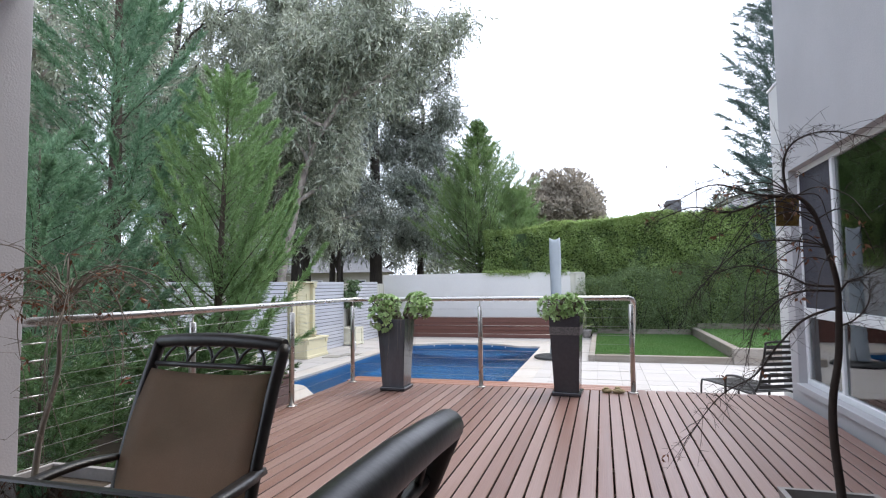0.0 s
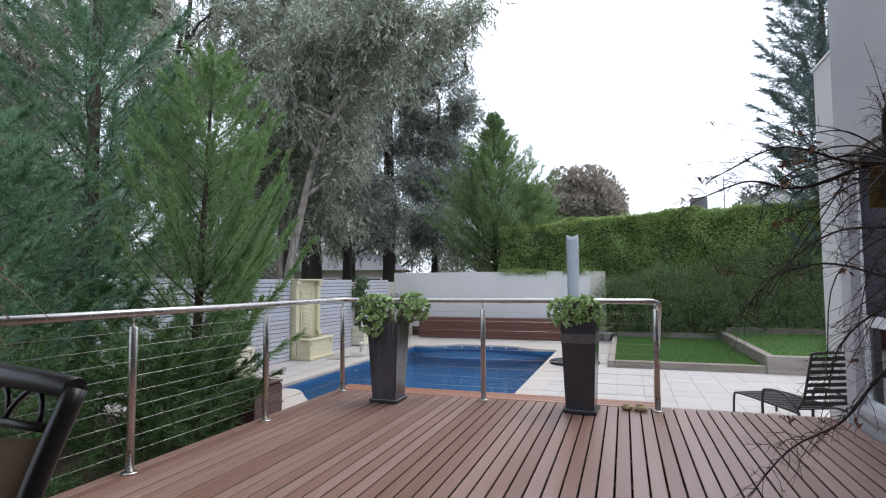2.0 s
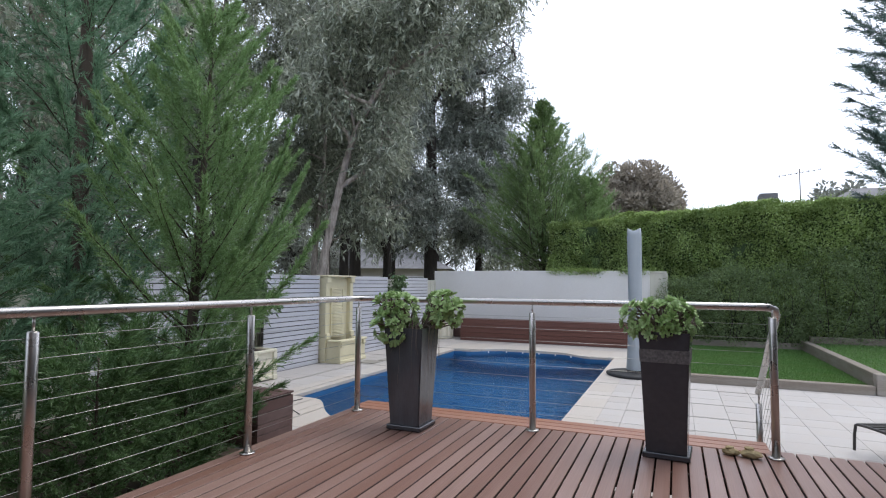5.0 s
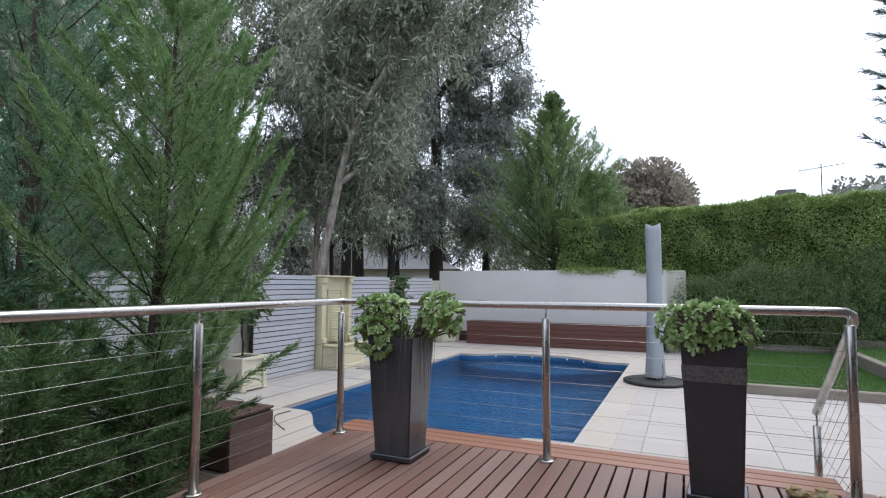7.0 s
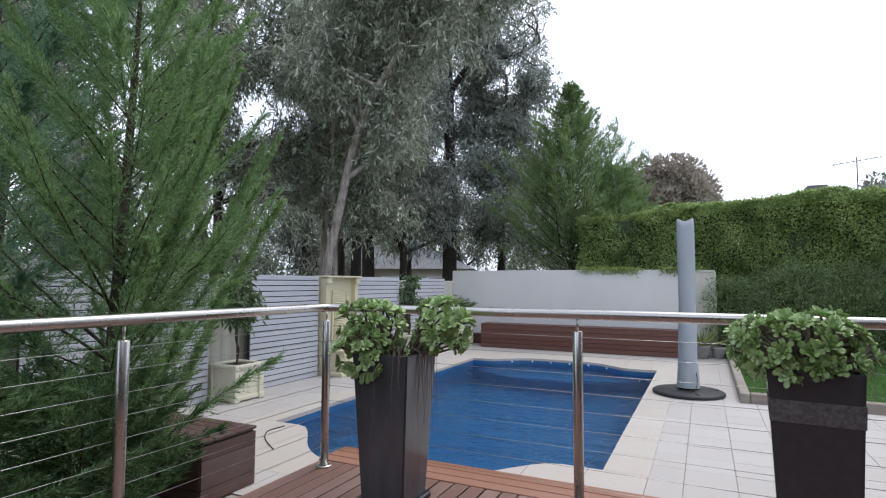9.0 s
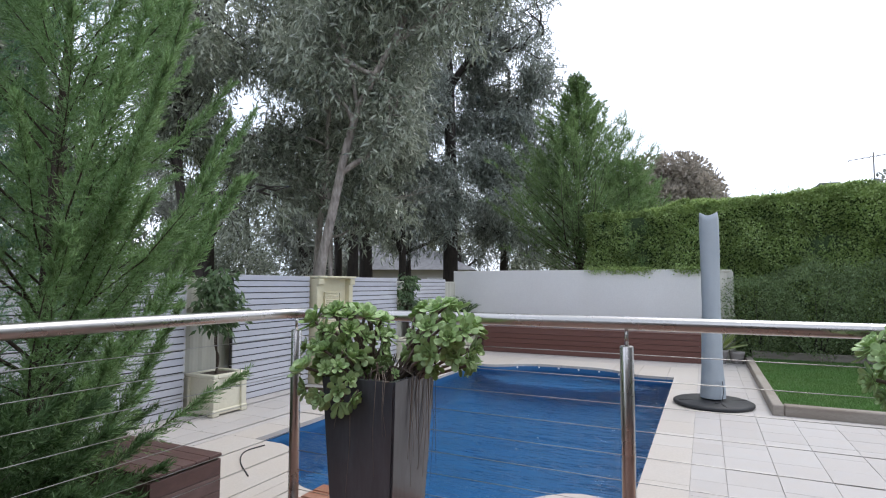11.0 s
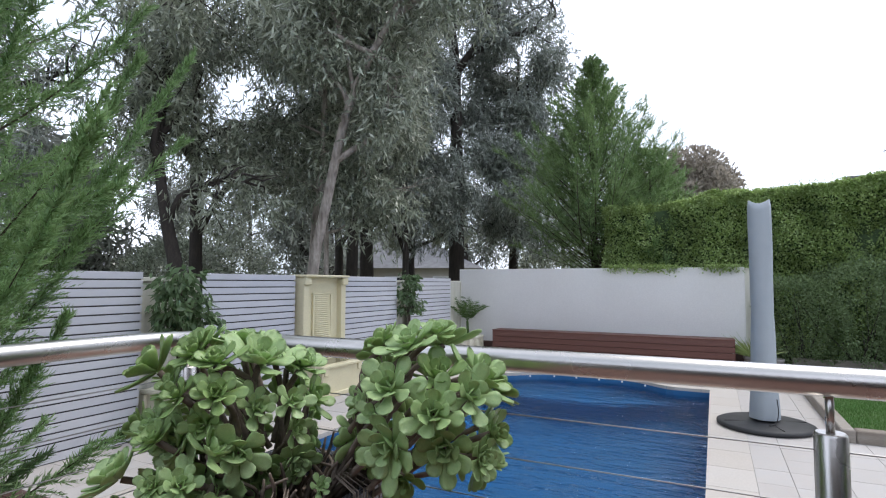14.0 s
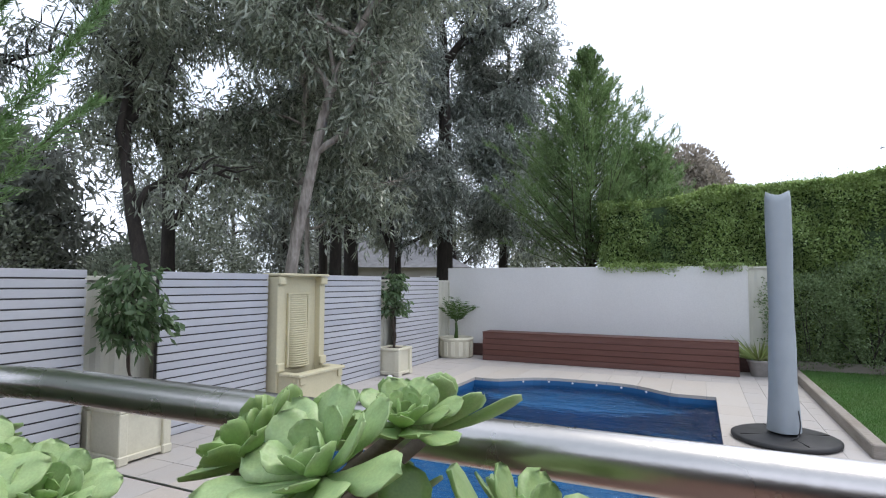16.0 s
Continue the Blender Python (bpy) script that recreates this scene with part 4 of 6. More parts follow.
# ---- small poolside things ----
bm = bmesh.new()
lathe(bm, [(0.0, 0), (0.035, 0), (0.035, 0.20), (0.045, 0.20), (0.045, 0.235), (0.03, 0.25), (0.0, 0.25)], 18)
ob = part("vent_pipe", bm, M_FRAME)
ob.matrix_basis = pose(-3.26, 6.87, GZ)
tagged(ob, "short white plastic pipe with a cap standing on the paving", "pipe")
M_LID = mat("dull_grey_lid", (0.36, 0.34, 0.30), 0.7, vary=0.3, scale=8)
for x, y, s in ((-3.28, 5.75, 0.20), (-3.05, 6.22, 0.20)):
    bm = bmesh.new()
    box(bm, -s, s, -s, s, 0.0, 0.012, 0.003)
    ob = part("pool_access_lid", bm, M_LID)
    ob.matrix_basis = pose(x, y, GZ + 0.003)
    tagged(ob, "flat grey square access lid set in the paving", "access lid", group="access lids")
bm = bmesh.new()
tube(bm, curve_pts([(-2.28, 2.2, GZ + 0.008), (-2.3, 1.95, GZ + 0.006), (-2.1, 1.7, GZ + 0.006), (-1.75, 1.45, GZ + 0.006)], 6), 0.006, 6)
tagged(part("thin_hose", bm, M_RUBBER), "thin grey hose lying on the paving beside the pool", "hose")


# ---- sun lounger ----
lg = tagged(empty("sun_lounger", 4.79, 2.10, GZ, -67), "black metal sun lounger with slatted seat and raised back", "sun lounger")
SL = 0.29
for s in (-1, 1):
    yy = s * 0.29
    part("side_rail", tube_bm(curve_pts([(-0.62, yy, 0.02), (-0.60, yy, SL - 0.06), (-0.52, yy, SL), (0.0, yy, SL), (0.55, yy, SL - 0.01)], 5), 0.014, 10), M_BLACKMETAL, lg)
    part("back_rail", tube_bm(curve_pts([(0.50, yy, SL - 0.01), (0.62, yy, SL + 0.15), (0.70, yy, SL + 0.40), (0.76, yy, SL + 0.62)], 5), 0.014, 10), M_BLACKMETAL, lg)
    part("arm_hoop", tube_bm(curve_pts([(-0.02, yy * 1.08, 0.01), (0.0, yy * 1.1, SL + 0.09), (0.10, yy * 1.1, SL + 0.16), (0.36, yy * 1.1, SL + 0.16), (0.56, yy * 1.1, SL + 0.02), (0.66, yy * 1.08, 0.01)], 6), 0.016, 10), M_BLACKMETAL, lg)
part("top_bar", tube_bm(curve_pts([(0.76, -0.29, SL + 0.62), (0.775, -0.25, SL + 0.66), (0.775, 0.25, SL + 0.66), (0.76, 0.29, SL + 0.62)], 5), 0.014, 10), M_BLACKMETAL, lg)
for k in range(12):
    x = -0.56 + 0.088 * k
    part("seat_slat", box_bm(x - 0.024, x + 0.024, -0.288, 0.288, SL - 0.004, SL + 0.008, bevel=0.003), M_BLACKMETAL, lg)
for k in range(8):
    u = k / 7
    part("back_slat", box_bm(-0.005, 0.005, -0.285, 0.285, -0.024, 0.024, bevel=0.003, m=pose(0.610 + 0.145 * u, 0, SL + 0.10 + 0.50 * u, 0, 22, 0)), M_BLACKMETAL, lg)


# ---- patio chairs and glass table ----
def sling_chair(x, y, rz):
    """Facing +x at rz 0: tall sling back with a scrolled top rail, flat arms, tube legs."""
    th = tagged(empty("patio_chair", x, y, 0, rz), "dark bronze patio chair with brown woven sling and scrolled rail", "chair", group="chairs round the table")
    B = lambda u: Vector((-0.02 - 0.10 * u - 0.085 * u * u, 0, 0.42 + 0.575 * u))
    hw = lambda u: 0.243 + 0.005 * u
    for s in (-1, 1):
        pts = [B(u) + Vector((0, s * hw(u), 0)) for u in (0, 0.2, 0.4, 0.6, 0.8, 1.0)]
        bm = bmesh.new()
        tube(bm, curve_pts([(0.50, s * 0.243, 0.40), (0.25, s * 0.243, 0.385)] + pts, 4), 0.019, 12)
        part("side_frame", bm, M_BLACKMETAL, th)
        part("front_leg", tube_bm(curve_pts([(0.42, s * 0.28, 0.0), (0.38, s * 0.285, 0.35), (0.33, s * 0.292, 0.605)], 4), 0.016, 10), M_BLACKMETAL, th)
        part("back_leg", tube_bm(curve_pts([(-0.16, s * 0.25, 0.0), (-0.04, s * 0.24, 0.30), (0.10, s * 0.23, 0.395)], 4), 0.016, 10), M_BLACKMETAL, th)
        bm = bmesh.new()
        arm = curve_pts([(-0.11, s * 0.245, 0.655), (0.03, s * 0.285, 0.665), (0.16, s * 0.295, 0.655), (0.30, s * 0.295, 0.625), (0.36, s * 0.295, 0.585)], 5)
        rr = []
        for i, p in enumerate(arm):
            w = 0.026 if i > 2 else 0.018
            rr.append([bm.verts.new(p + Vector((0, dy * w, dz))) for dy, dz in ((-1, -0.006), (-0.6, 0.010), (0.6, 0.010), (1, -0.006))])
        for a, b in zip(rr, rr[1:]):
            for k in range(4):
                bm.faces.new((a[k], a[(k + 1) % 4], b[(k + 1) % 4], b[k])).smooth = True
        bm.faces.new(rr[0][::-1])
        bm.faces.new(rr[-1])
        bmesh.ops.recalc_face_normals(bm, faces=bm.faces)
        part("armrest", bm, M_BLACKMETAL, th)
    for u, nm in ((0.885, "lower_top_rail"),):
        part(nm, tube_bm([B(u) + Vector((0, v * hw(u), 0)) for v in (-1, -0.5, 0, 0.5, 1)], 0.009, 8), M_BLACKMETAL, th)
    top = [B(1.0) + Vector((0, v * hw(1.0), 0.012 * (1 - v * v))) for v in (-1, -0.97, -0.6, -0.2, 0.2, 0.6, 0.97, 1)]
    part("top_rail", tube_bm(top, [0.019, 0.021, 0.022, 0.0225, 0.0225, 0.022, 0.021, 0.019], 14), M_BLACKMETAL, th)
    for k in range(4):
        for s in (-1, 1):
            v0 = -0.82 + 0.40 * k + (0.40 if s < 0 else 0)
            pts = []
            for i in range(7):
                w = i / 6
                v = v0 + s * 0.42 * (1 - math.cos(w * math.pi / 2))
                u = 0.89 + 0.11 * math.sin(w * math.pi / 2)
                pts.append(B(u) + Vector((0, max(-0.97, min(0.97, v)) * hw(u), 0.012 * w)))
            part("scroll", tube_bm(pts, 0.0055, 6), M_BLACKMETAL, th)
    bm = bmesh.new()
    prof = [(Vector((0.48, 0, 0.395)), 0.237), (Vector((0.25, 0, 0.365)), 0.237), (Vector((0.06, 0, 0.37)), 0.237)] + [(B(u) + Vector((0.004 + 0.02 * math.sin(u * 3.1), 0, 0)), hw(u) - 0.006) for u in (0.03, 0.2, 0.4, 0.6, 0.8, 0.865)]
    rows = [[bm.verts.new(p + Vector((0, w * (-1 + 2 * k / 8), -0.012 * (1 - (-1 + 2 * k / 8) ** 2)))) for k in range(9)] for p, w in prof]
    for a, b in zip(rows, rows[1:]):
        for k in range(8):
            bm.faces.new((a[k], a[k + 1], b[k + 1], b[k])).smooth = True
    sl = part("sling", bm, M_SLING, th, "brown woven mesh sling")
    so = sl.modifiers.new("thick", "SOLIDIFY")
    so.thickness = 0.004
    return th


sling_chair(1.768, -4.858, -93.9)
sling_chair(2.561, -5.70, 180)
tb = tagged(empty("glass_table", 1.35, -5.755, 0.0), "patio table with a dark tinted glass top and metal rim", "table")
bm = box_bm(-0.78, 0.80, -0.58, 0.57, 0.727, 0.735, bevel=0.002)
part("glass_top", bm, M_TABLEGLASS, tb)
for a in ((-0.80, 0.82, 0.571, 0.60), (-0.80, 0.82, -0.61, -0.581)):
    part("rim", box_bm(a[0], a[1], a[2], a[3], 0.715, 0.737, bevel=0.006), M_BLACKMETAL, tb)
for a in ((-0.80, -0.781, -0.58, 0.57), (0.801, 0.82, -0.58, 0.57)):
    part("rim", box_bm(a[0], a[1], a[2], a[3], 0.715, 0.737, bevel=0.006), M_BLACKMETAL, tb)
for sx in (-0.6, 0.6):
    for sy in (-0.42, 0.42):
        part("leg", tube_bm(curve_pts([(sx * 1.1, sy * 1.1, 0), (sx * 0.9, sy * 0.9, 0.35), (sx * 1.1, sy * 1.1, 0.715)], 4), 0.02, 10), M_BLACKMETAL, tb)


# ---- square pots with bare maples on the deck ----
def deck_pot(x, y, half, h, label):
    th = tagged(empty("square_deck_pot", x, y, 0), label, "plant pot", group="deck pots")
    bm = bmesh.new()

    def ring(hf, z):
        return [bm.verts.new((a * hf, b * hf, z)) for a, b in ((-1, -1), (1, -1), (1, 1), (-1, 1))]
    rs = [ring(half * 0.8, 0), ring(half, h), ring(half - 0.025, h), ring(half - 0.03, h - 0.06)]
    for a, b in zip(rs, rs[1:]):
        for k in range(4):
            bm.faces.new((a[k], a[(k + 1) % 4], b[(k + 1) % 4], b[k]))
    bm.faces.new(rs[0][::-1])
    part("body", bm, mat("pale_grey_pot", (0.34, 0.32, 0.31), 0.7, vary=0.25, scale=6), th)
    bm = bmesh.new()
    bm.faces.new([bm.verts.new((a * (half - 0.028), b * (half - 0.028), h - 0.05)) for a, b in ((-1, -1), (1, -1), (1, 1), (-1, 1))])
    part("soil", bm, M_SOIL, th)
    return th


deck_pot(0.74, -4.42, 0.27, 0.37, "pale grey square tapered pot beside the pillar")
deck_pot(3.91, -3.40, 0.20, 0.21, "pale grey square pot beside the house wall")


def bare_maple(x, y, z0, trunk, spread, seed, material, label, twigs, dead, r0=0.0125, heading=0.0, fan=3.2, boughs=(), low=0.46, up=0.22):
    """A weeping bare maple: bent stem, arching drooping branches, a few withered leaves."""
    rnd = random.Random(seed)
    th = tagged(empty("bare_maple", x, y, z0), label, "small tree", group="bare maples")
    bm = bmesh.new()
    tr = curve_pts(trunk, 5)
    tube(bm, tr, [r0 * (1 - 0.62 * i / (len(tr) - 1)) for i in range(len(tr))], 10)
    part("stem", bm, material, th)
    bm = bmesh.new()
    leaf_p = []
    for rb, *bough in boughs:                       # long boughs of their own line, with twigs along them
        cp = curve_pts(bough, 6)
        m = len(cp)
        tube(bm, cp, [rb * (1 - 0.8 * j / (m - 1)) + 0.0007 for j in range(m)], 6, cap=False)
        for j in range(3, m):
            for _ in range(2):
                dirn = (cp[j] - cp[j - 1]).normalized() * 0.7 + Vector((rnd.uniform(-.7, .7), rnd.uniform(-.7, .7), rnd.uniform(-0.8, 0.55)))
                ln = rnd.uniform(0.05, 0.17)
                e = cp[j] + dirn * ln
                m1 = (cp[j] + e) / 2 + Vector((rnd.uniform(-.012, .012), 0, 0.012))
                tube(bm, [cp[j], m1, e], [0.0013, 0.0010, 0.0005], 4, cap=False)
                for _ in range(3):
                    s2 = m1.lerp(e, rnd.random())
                    tube(bm, [s2, s2 + Vector((rnd.uniform(-1, 1), rnd.uniform(-1, 1), rnd.uniform(-0.9, 0.6))) * 0.05], [0.0009, 0.0005], 3, cap=False)
                leaf_p.append(e)
    for i in range(twigs):
        k = rnd.uniform(low, 1.0)
        start = tr[int(k * (len(tr) - 1))]
        a = heading + rnd.uniform(-fan, fan) if i % 4 else rnd.uniform(0, 2 * math.pi)
        ln = spread * rnd.uniform(0.45, 1.0)
        d = Vector((math.cos(a), math.sin(a), 0))
        rise, drop = rnd.uniform(0.0, up), rnd.uniform(0.0, 0.62)
        p1 = start + d * ln * 0.35 + Vector((0, 0, rise * 0.8))
        p2 = start + d * ln * 0.7 + Vector((rnd.uniform(-.06, .06), rnd.uniform(-.06, .06), rise - drop * 0.35))
        p3 = start + d * ln + Vector((rnd.uniform(-.1, .1), rnd.uniform(-.1, .1), rise - drop))
        cp = curve_pts([start, p1, p2, p3], 5)
        tube(bm, cp, [0.0026 * (1 - 0.8 * j / (len(cp) - 1)) + 0.0008 for j in range(len(cp))], 5, cap=False)
        for _ in range(5):
            j = rnd.randrange(4, len(cp) - 1)
            s = cp[j]
            e = s + Vector((rnd.uniform(-1, 1), rnd.uniform(-1, 1), rnd.uniform(-0.9, 0.6))) * 0.16 * rnd.uniform(0.5, 1.3) + d * 0.06
            m1 = (s + e) / 2 + Vector((0, 0, 0.015))
            tube(bm, [s, m1, e], [0.0014, 0.0010, 0.0006], 4, cap=False)
            for _ in range(2):
                s2 = m1.lerp(e, rnd.random())
                tube(bm, [s2, s2 + Vector((rnd.uniform(-1, 1), rnd.uniform(-1, 1), rnd.uniform(-0.8, 0.5))) * 0.055], [0.0012, 0.0007], 3, cap=False)
            leaf_p.append(e)
        leaf_p += [cp[j] for j in range(3, 9)]
    part("branchwork", bm, material, th)
    rnd.shuffle(leaf_p)
    P, D = [], []
    for p in leaf_p[:dead]:
        for _ in range(5):
            P.append(Vector(p) + Vector((rnd.uniform(-1, 1), rnd.uniform(-1, 1), rnd.uniform(-1, 0.3))) * 0.02)
            D.append(Vector((rnd.uniform(-1, 1), rnd.uniform(-1, 1), rnd.uniform(-1.4, 0.2))).normalized())
    leaves("withered_leaves", P, D, 0.026, 0.005, M_DEADLEAF, th, seed)
    return th


# ---- planting: leaves in bulk ----
def leaves(name, P, D, length, width, material, parent=None, seed=0, label="", vary=0.35, needle=False):
    """One mesh of many pointed leaves from base points P along D; needles are plain tapering blades."""
    g = np.random.default_rng(seed)
    P, D = np.asarray(P, float), np.asarray(D, float)
    n = len(P)
    D = D / np.maximum(1e-6, np.linalg.norm(D, axis=1, keepdims=True))
    R = g.normal(size=(n, 3))
    S = np.cross(D, R)
    S /= np.maximum(1e-6, np.linalg.norm(S, axis=1, keepdims=True))
    N = np.cross(D, S)
    L = length * g.uniform(1 - vary, 1 + vary, (n, 1))
    W = width * g.uniform(1 - vary, 1 + vary, (n, 1))
    if needle:
        V = np.stack([P + S * W * 0.9, P + D * L + N * L * 0.06, P - S * W * 0.9], 1)
        ob = arrays(name, V.reshape(-1, 3), np.arange(3 * n).reshape(n, 3), material, parent, label)
        ob["kind"] = "stuff"
        return ob
    V = np.empty((n, 4, 3))
    V[:, 0] = P
    V[:, 1] = P + D * L * 0.42 + S * W + N * W * 0.35
    V[:, 2] = P + D * L + N * L * 0.06
    V[:, 3] = P + D * L * 0.42 - S * W + N * W * 0.35
    ob = arrays(name, V.reshape(-1, 3), np.arange(4 * n).reshape(n, 4), material, parent, label)
    ob["kind"] = "stuff"
    return ob


def limb_path(p, d, ln, steps, wig, up, g):
    """A wandering limb from p along d."""
    pts = [Vector(p)]
    d = Vector(d).normalized()
    for _ in range(steps):
        d = (d + Vector(g.normal(size=3)) * wig + Vector((0, 0, up))).normalized()
        pts.append(pts[-1] + d * ln / steps)
    return pts, d


def gum_tree(x, y, trunk_pts, r0, crown_from, reach, clumps, per, seed, bark, leaf, label, leaf_len=0.165, limbs=9, droop=0.75, clump_r=0.52, z0=GZ - 0.1, forks=()):
    """A eucalypt: tapered trunk, wandering limbs, and hanging leaf clumps with gaps between."""
    g = np.random.default_rng(seed)
    th = tagged(empty("gum_tree", x, y, z0), label, "tree", group="gum trees")
    bm = bmesh.new()
    tr = curve_pts(trunk_pts, 6)
    n = len(tr)
    tube(bm, tr, [r0 * (1 - 0.72 * i / (n - 1)) * (1.25 if i == 0 else 1) for i in range(n)], 14)
    part("trunk", bm, bark, th)
    bm = bmesh.new()
    spots = []
    zs = [p.z for p in tr]
    for i in range(limbs):
        hz = crown_from + (zs[-1] - crown_from) * (i + 0.5) / limbs
        j = min(range(n), key=lambda k: abs(zs[k] - hz))
        a = i * 2.4 + g.uniform(-0.5, 0.5)
        el = g.uniform(0.35, 1.1)
        d = (math.cos(a), math.sin(a), el)
        ln = reach * g.uniform(0.65, 1.1) * (1 - 0.35 * i / limbs)
        pts, dd = limb_path(tr[j], d, ln, 7, 0.22, 0.05, g)
        rr = r0 * (0.52 - 0.2 * i / limbs)
        tube(bm, pts, [max(0.012, rr * (1 - 0.8 * k / 7)) for k in range(8)], 7, cap=False)
        for k in (3, 4, 5, 6, 7):
            spots.append(pts[k])
            for _ in range(2):
                d2 = (dd + Vector(g.normal(size=3)) * 0.9).normalized()
                p2, _d = limb_path(pts[k], d2, reach * g.uniform(0.2, 0.45), 4, 0.3, -0.02, g)
                tube(bm, p2, [max(0.006, rr * 0.38 * (1 - 0.8 * q / 4)) for q in range(5)], 5, cap=False)
                spots += [p2[2], p2[4]]
    for rf, *fk in forks:                           # great limbs of their own line
        pts = curve_pts(fk, 4)
        m = len(pts)
        tube(bm, pts, [rf * (1 - 0.75 * k / (m - 1)) for k in range(m)], 10, cap=False)
        for k in range(m // 2, m):
            for _ in range(2):
                p2, _d = limb_path(pts[k], g.normal(size=3) + np.array([0, 0, 0.35]), reach * g.uniform(0.2, 0.42), 4, 0.3, -0.02, g)
                tube(bm, p2, [max(0.004, rf * 0.3 * (1 - 0.8 * q / 4)) for q in range(5)], 5, cap=False)
                spots += [p2[2], p2[4], p2[4]]
    part("limbwork", bm, bark, th)
    spots = np.array([tuple(s) for s in spots])
    clumps, per = int(clumps * 1.15), int(per * 1.6)
    idx = g.integers(0, len(spots), clumps)
    C = spots[idx] + g.normal(size=(clumps, 3)) * 0.16
    sz = g.uniform(0.55, 1.25, (clumps, 1)) * clump_r
    k = 9                                           # leaves on each hanging twig
    m = clumps * max(1, per // k)
    S = np.repeat(C, max(1, per // k), 0) + g.normal(size=(m, 3)) * np.repeat(sz, max(1, per // k), 0) * np.array([0.32, 0.32, 0.24])
    T = g.normal(size=(m, 3)) * 0.50 + np.array([0, 0, -droop * 0.9])
    T /= np.linalg.norm(T, axis=1, keepdims=True)
    tl = leaf_len * 3.2 * g.uniform(0.6, 1.2, (m, 1, 1))
    t = np.linspace(0, 1, k)[None, :, None]
    P = (S[:, None, :] + T[:, None, :] * tl * t + g.normal(size=(m, k, 3)) * leaf_len * 0.15).reshape(-1, 3)
    D = (T[:, None, :] * 0.6 + g.normal(size=(m, k, 3)) * 0.55 + np.array([0, 0, -droop * 0.45])).reshape(-1, 3)
    leaves("crown", P, D, leaf_len * 1.2, leaf_len * 0.12, leaf, th, seed)
    return th


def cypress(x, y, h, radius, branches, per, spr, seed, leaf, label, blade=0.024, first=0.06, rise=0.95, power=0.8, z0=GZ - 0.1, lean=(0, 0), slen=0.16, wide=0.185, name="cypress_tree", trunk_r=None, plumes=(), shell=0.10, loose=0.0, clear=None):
    """A cypress: straight stem, steeply rising branches, each a tapering plume of short feathery sprays."""
    g = np.random.default_rng(seed)
    th = tagged(empty(name, x, y, z0), label, "conifer", group="conifers")
    bm = bmesh.new()
    r0 = trunk_r or 0.014 * h
    tr = [Vector((lean[0] * u, lean[1] * u, h * u)) for u in np.linspace(0, 1, 9)]
    tube(bm, tr, [r0 * (1 - 0.93 * u) + 0.004 for u in np.linspace(0, 1, 9)], 10)
    part("trunk", bm, M_BARK_B, th)
    bm = bmesh.new()
    BP, BD, BL = [], [], []
    runs = []
    for zb, tip in plumes:                          # long single plumes
        s, e = Vector((lean[0] * zb / h, lean[1] * zb / h, zb)), Vector(tip)
        runs.append(([s.lerp(e, k / 6) + Vector((0, 0, -0.20 * math.sin(math.pi * k / 6))) for k in range(7)], 2.4, 1.0))
    for i in range(branches):
        u = first + (0.99 - first) * (i / branches) ** 0.95
        s = Vector((lean[0] * u, lean[1] * u, h * u))
        a = i * 2.39996 + g.uniform(-0.5, 0.5)
        reach = radius * (1 - u) ** power * g.uniform(0.62, 1.18) * (0.68 if u < 0.25 and h > 4 else 1.0) + 0.06
        el = rise * g.uniform(0.75, 1.3) * (1 + 0.8 * loose * u * u)
        d = Vector((math.cos(a), math.sin(a), el * 0.75)).normalized()
        ln = reach * math.sqrt(1 + el * el) + 0.12
        pts, _ = limb_path(s, d, ln, 6, 0.07, 0.045, g)
        if clear and pts[-1].y > clear[0] and pts[-1].z < clear[1]:   # branches ending here left out to fit the camera's view
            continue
        runs.append((pts, min(1.0, 0.25 - 0.17 * loose + ln / (radius * 1.2)), ln))
    for pts, dense, ln in runs:
        tube(bm, pts, [max(0.0018, 0.006 * ln * (1 - 0.85 * k / 6)) for k in range(7)], 5, cap=False)
        for _ in range(max(5, int(per * dense))):
            f = shell + (1 - shell) * g.random() ** 0.9
            k = min(5.999, 6 * f)
            j = int(k)
            q = pts[j].lerp(pts[j + 1], k - j)
            dd = (pts[j + 1] - pts[j]).normalized()
            side = Vector(g.normal(size=3)).normalized()
            BP.append(tuple(q))
            BD.append(tuple((dd * (0.85 - 0.4 * loose) + side * (0.98 - 0.72 * f + 0.25 * loose) + UP * 0.45 * loose).normalized()))
            BL.append(slen * (1.25 - 0.80 * f + 0.35 * loose) * g.uniform(0.6, 1.25) * min(1.0, (0.38 - 0.22 * loose) + ln / (radius * 0.9)))
    part("branchwork", bm, M_BARK_B, th)["kind"] = "stuff"
    BP, BD, BL = np.array(BP), np.array(BD), np.array(BL)[:, None, None]
    m = len(BP)
    S = np.cross(BD, g.normal(size=(m, 3)))
    S /= np.linalg.norm(S, axis=1, keepdims=True)
    t = np.linspace(0.02, 1.0, spr)[None, :, None]
    sgn = np.where(np.arange(spr) % 2 == 0, 1.0, -1.0)[None, :, None]
    P = BP[:, None, :] + BD[:, None, :] * BL * t + np.array([0, 0, -1.0]) * (BL * 0.15 * t * t)
    D = BD[:, None, :] * 0.9 + S[:, None, :] * sgn * (0.85 - 0.5 * t) + g.normal(size=(m, spr, 3)) * 0.16
    leaves("sprays", P.reshape(-1, 3), D.reshape(-1, 3), blade * 1.6, blade * wide, leaf, th, seed, vary=0.4, needle=True)
    return th


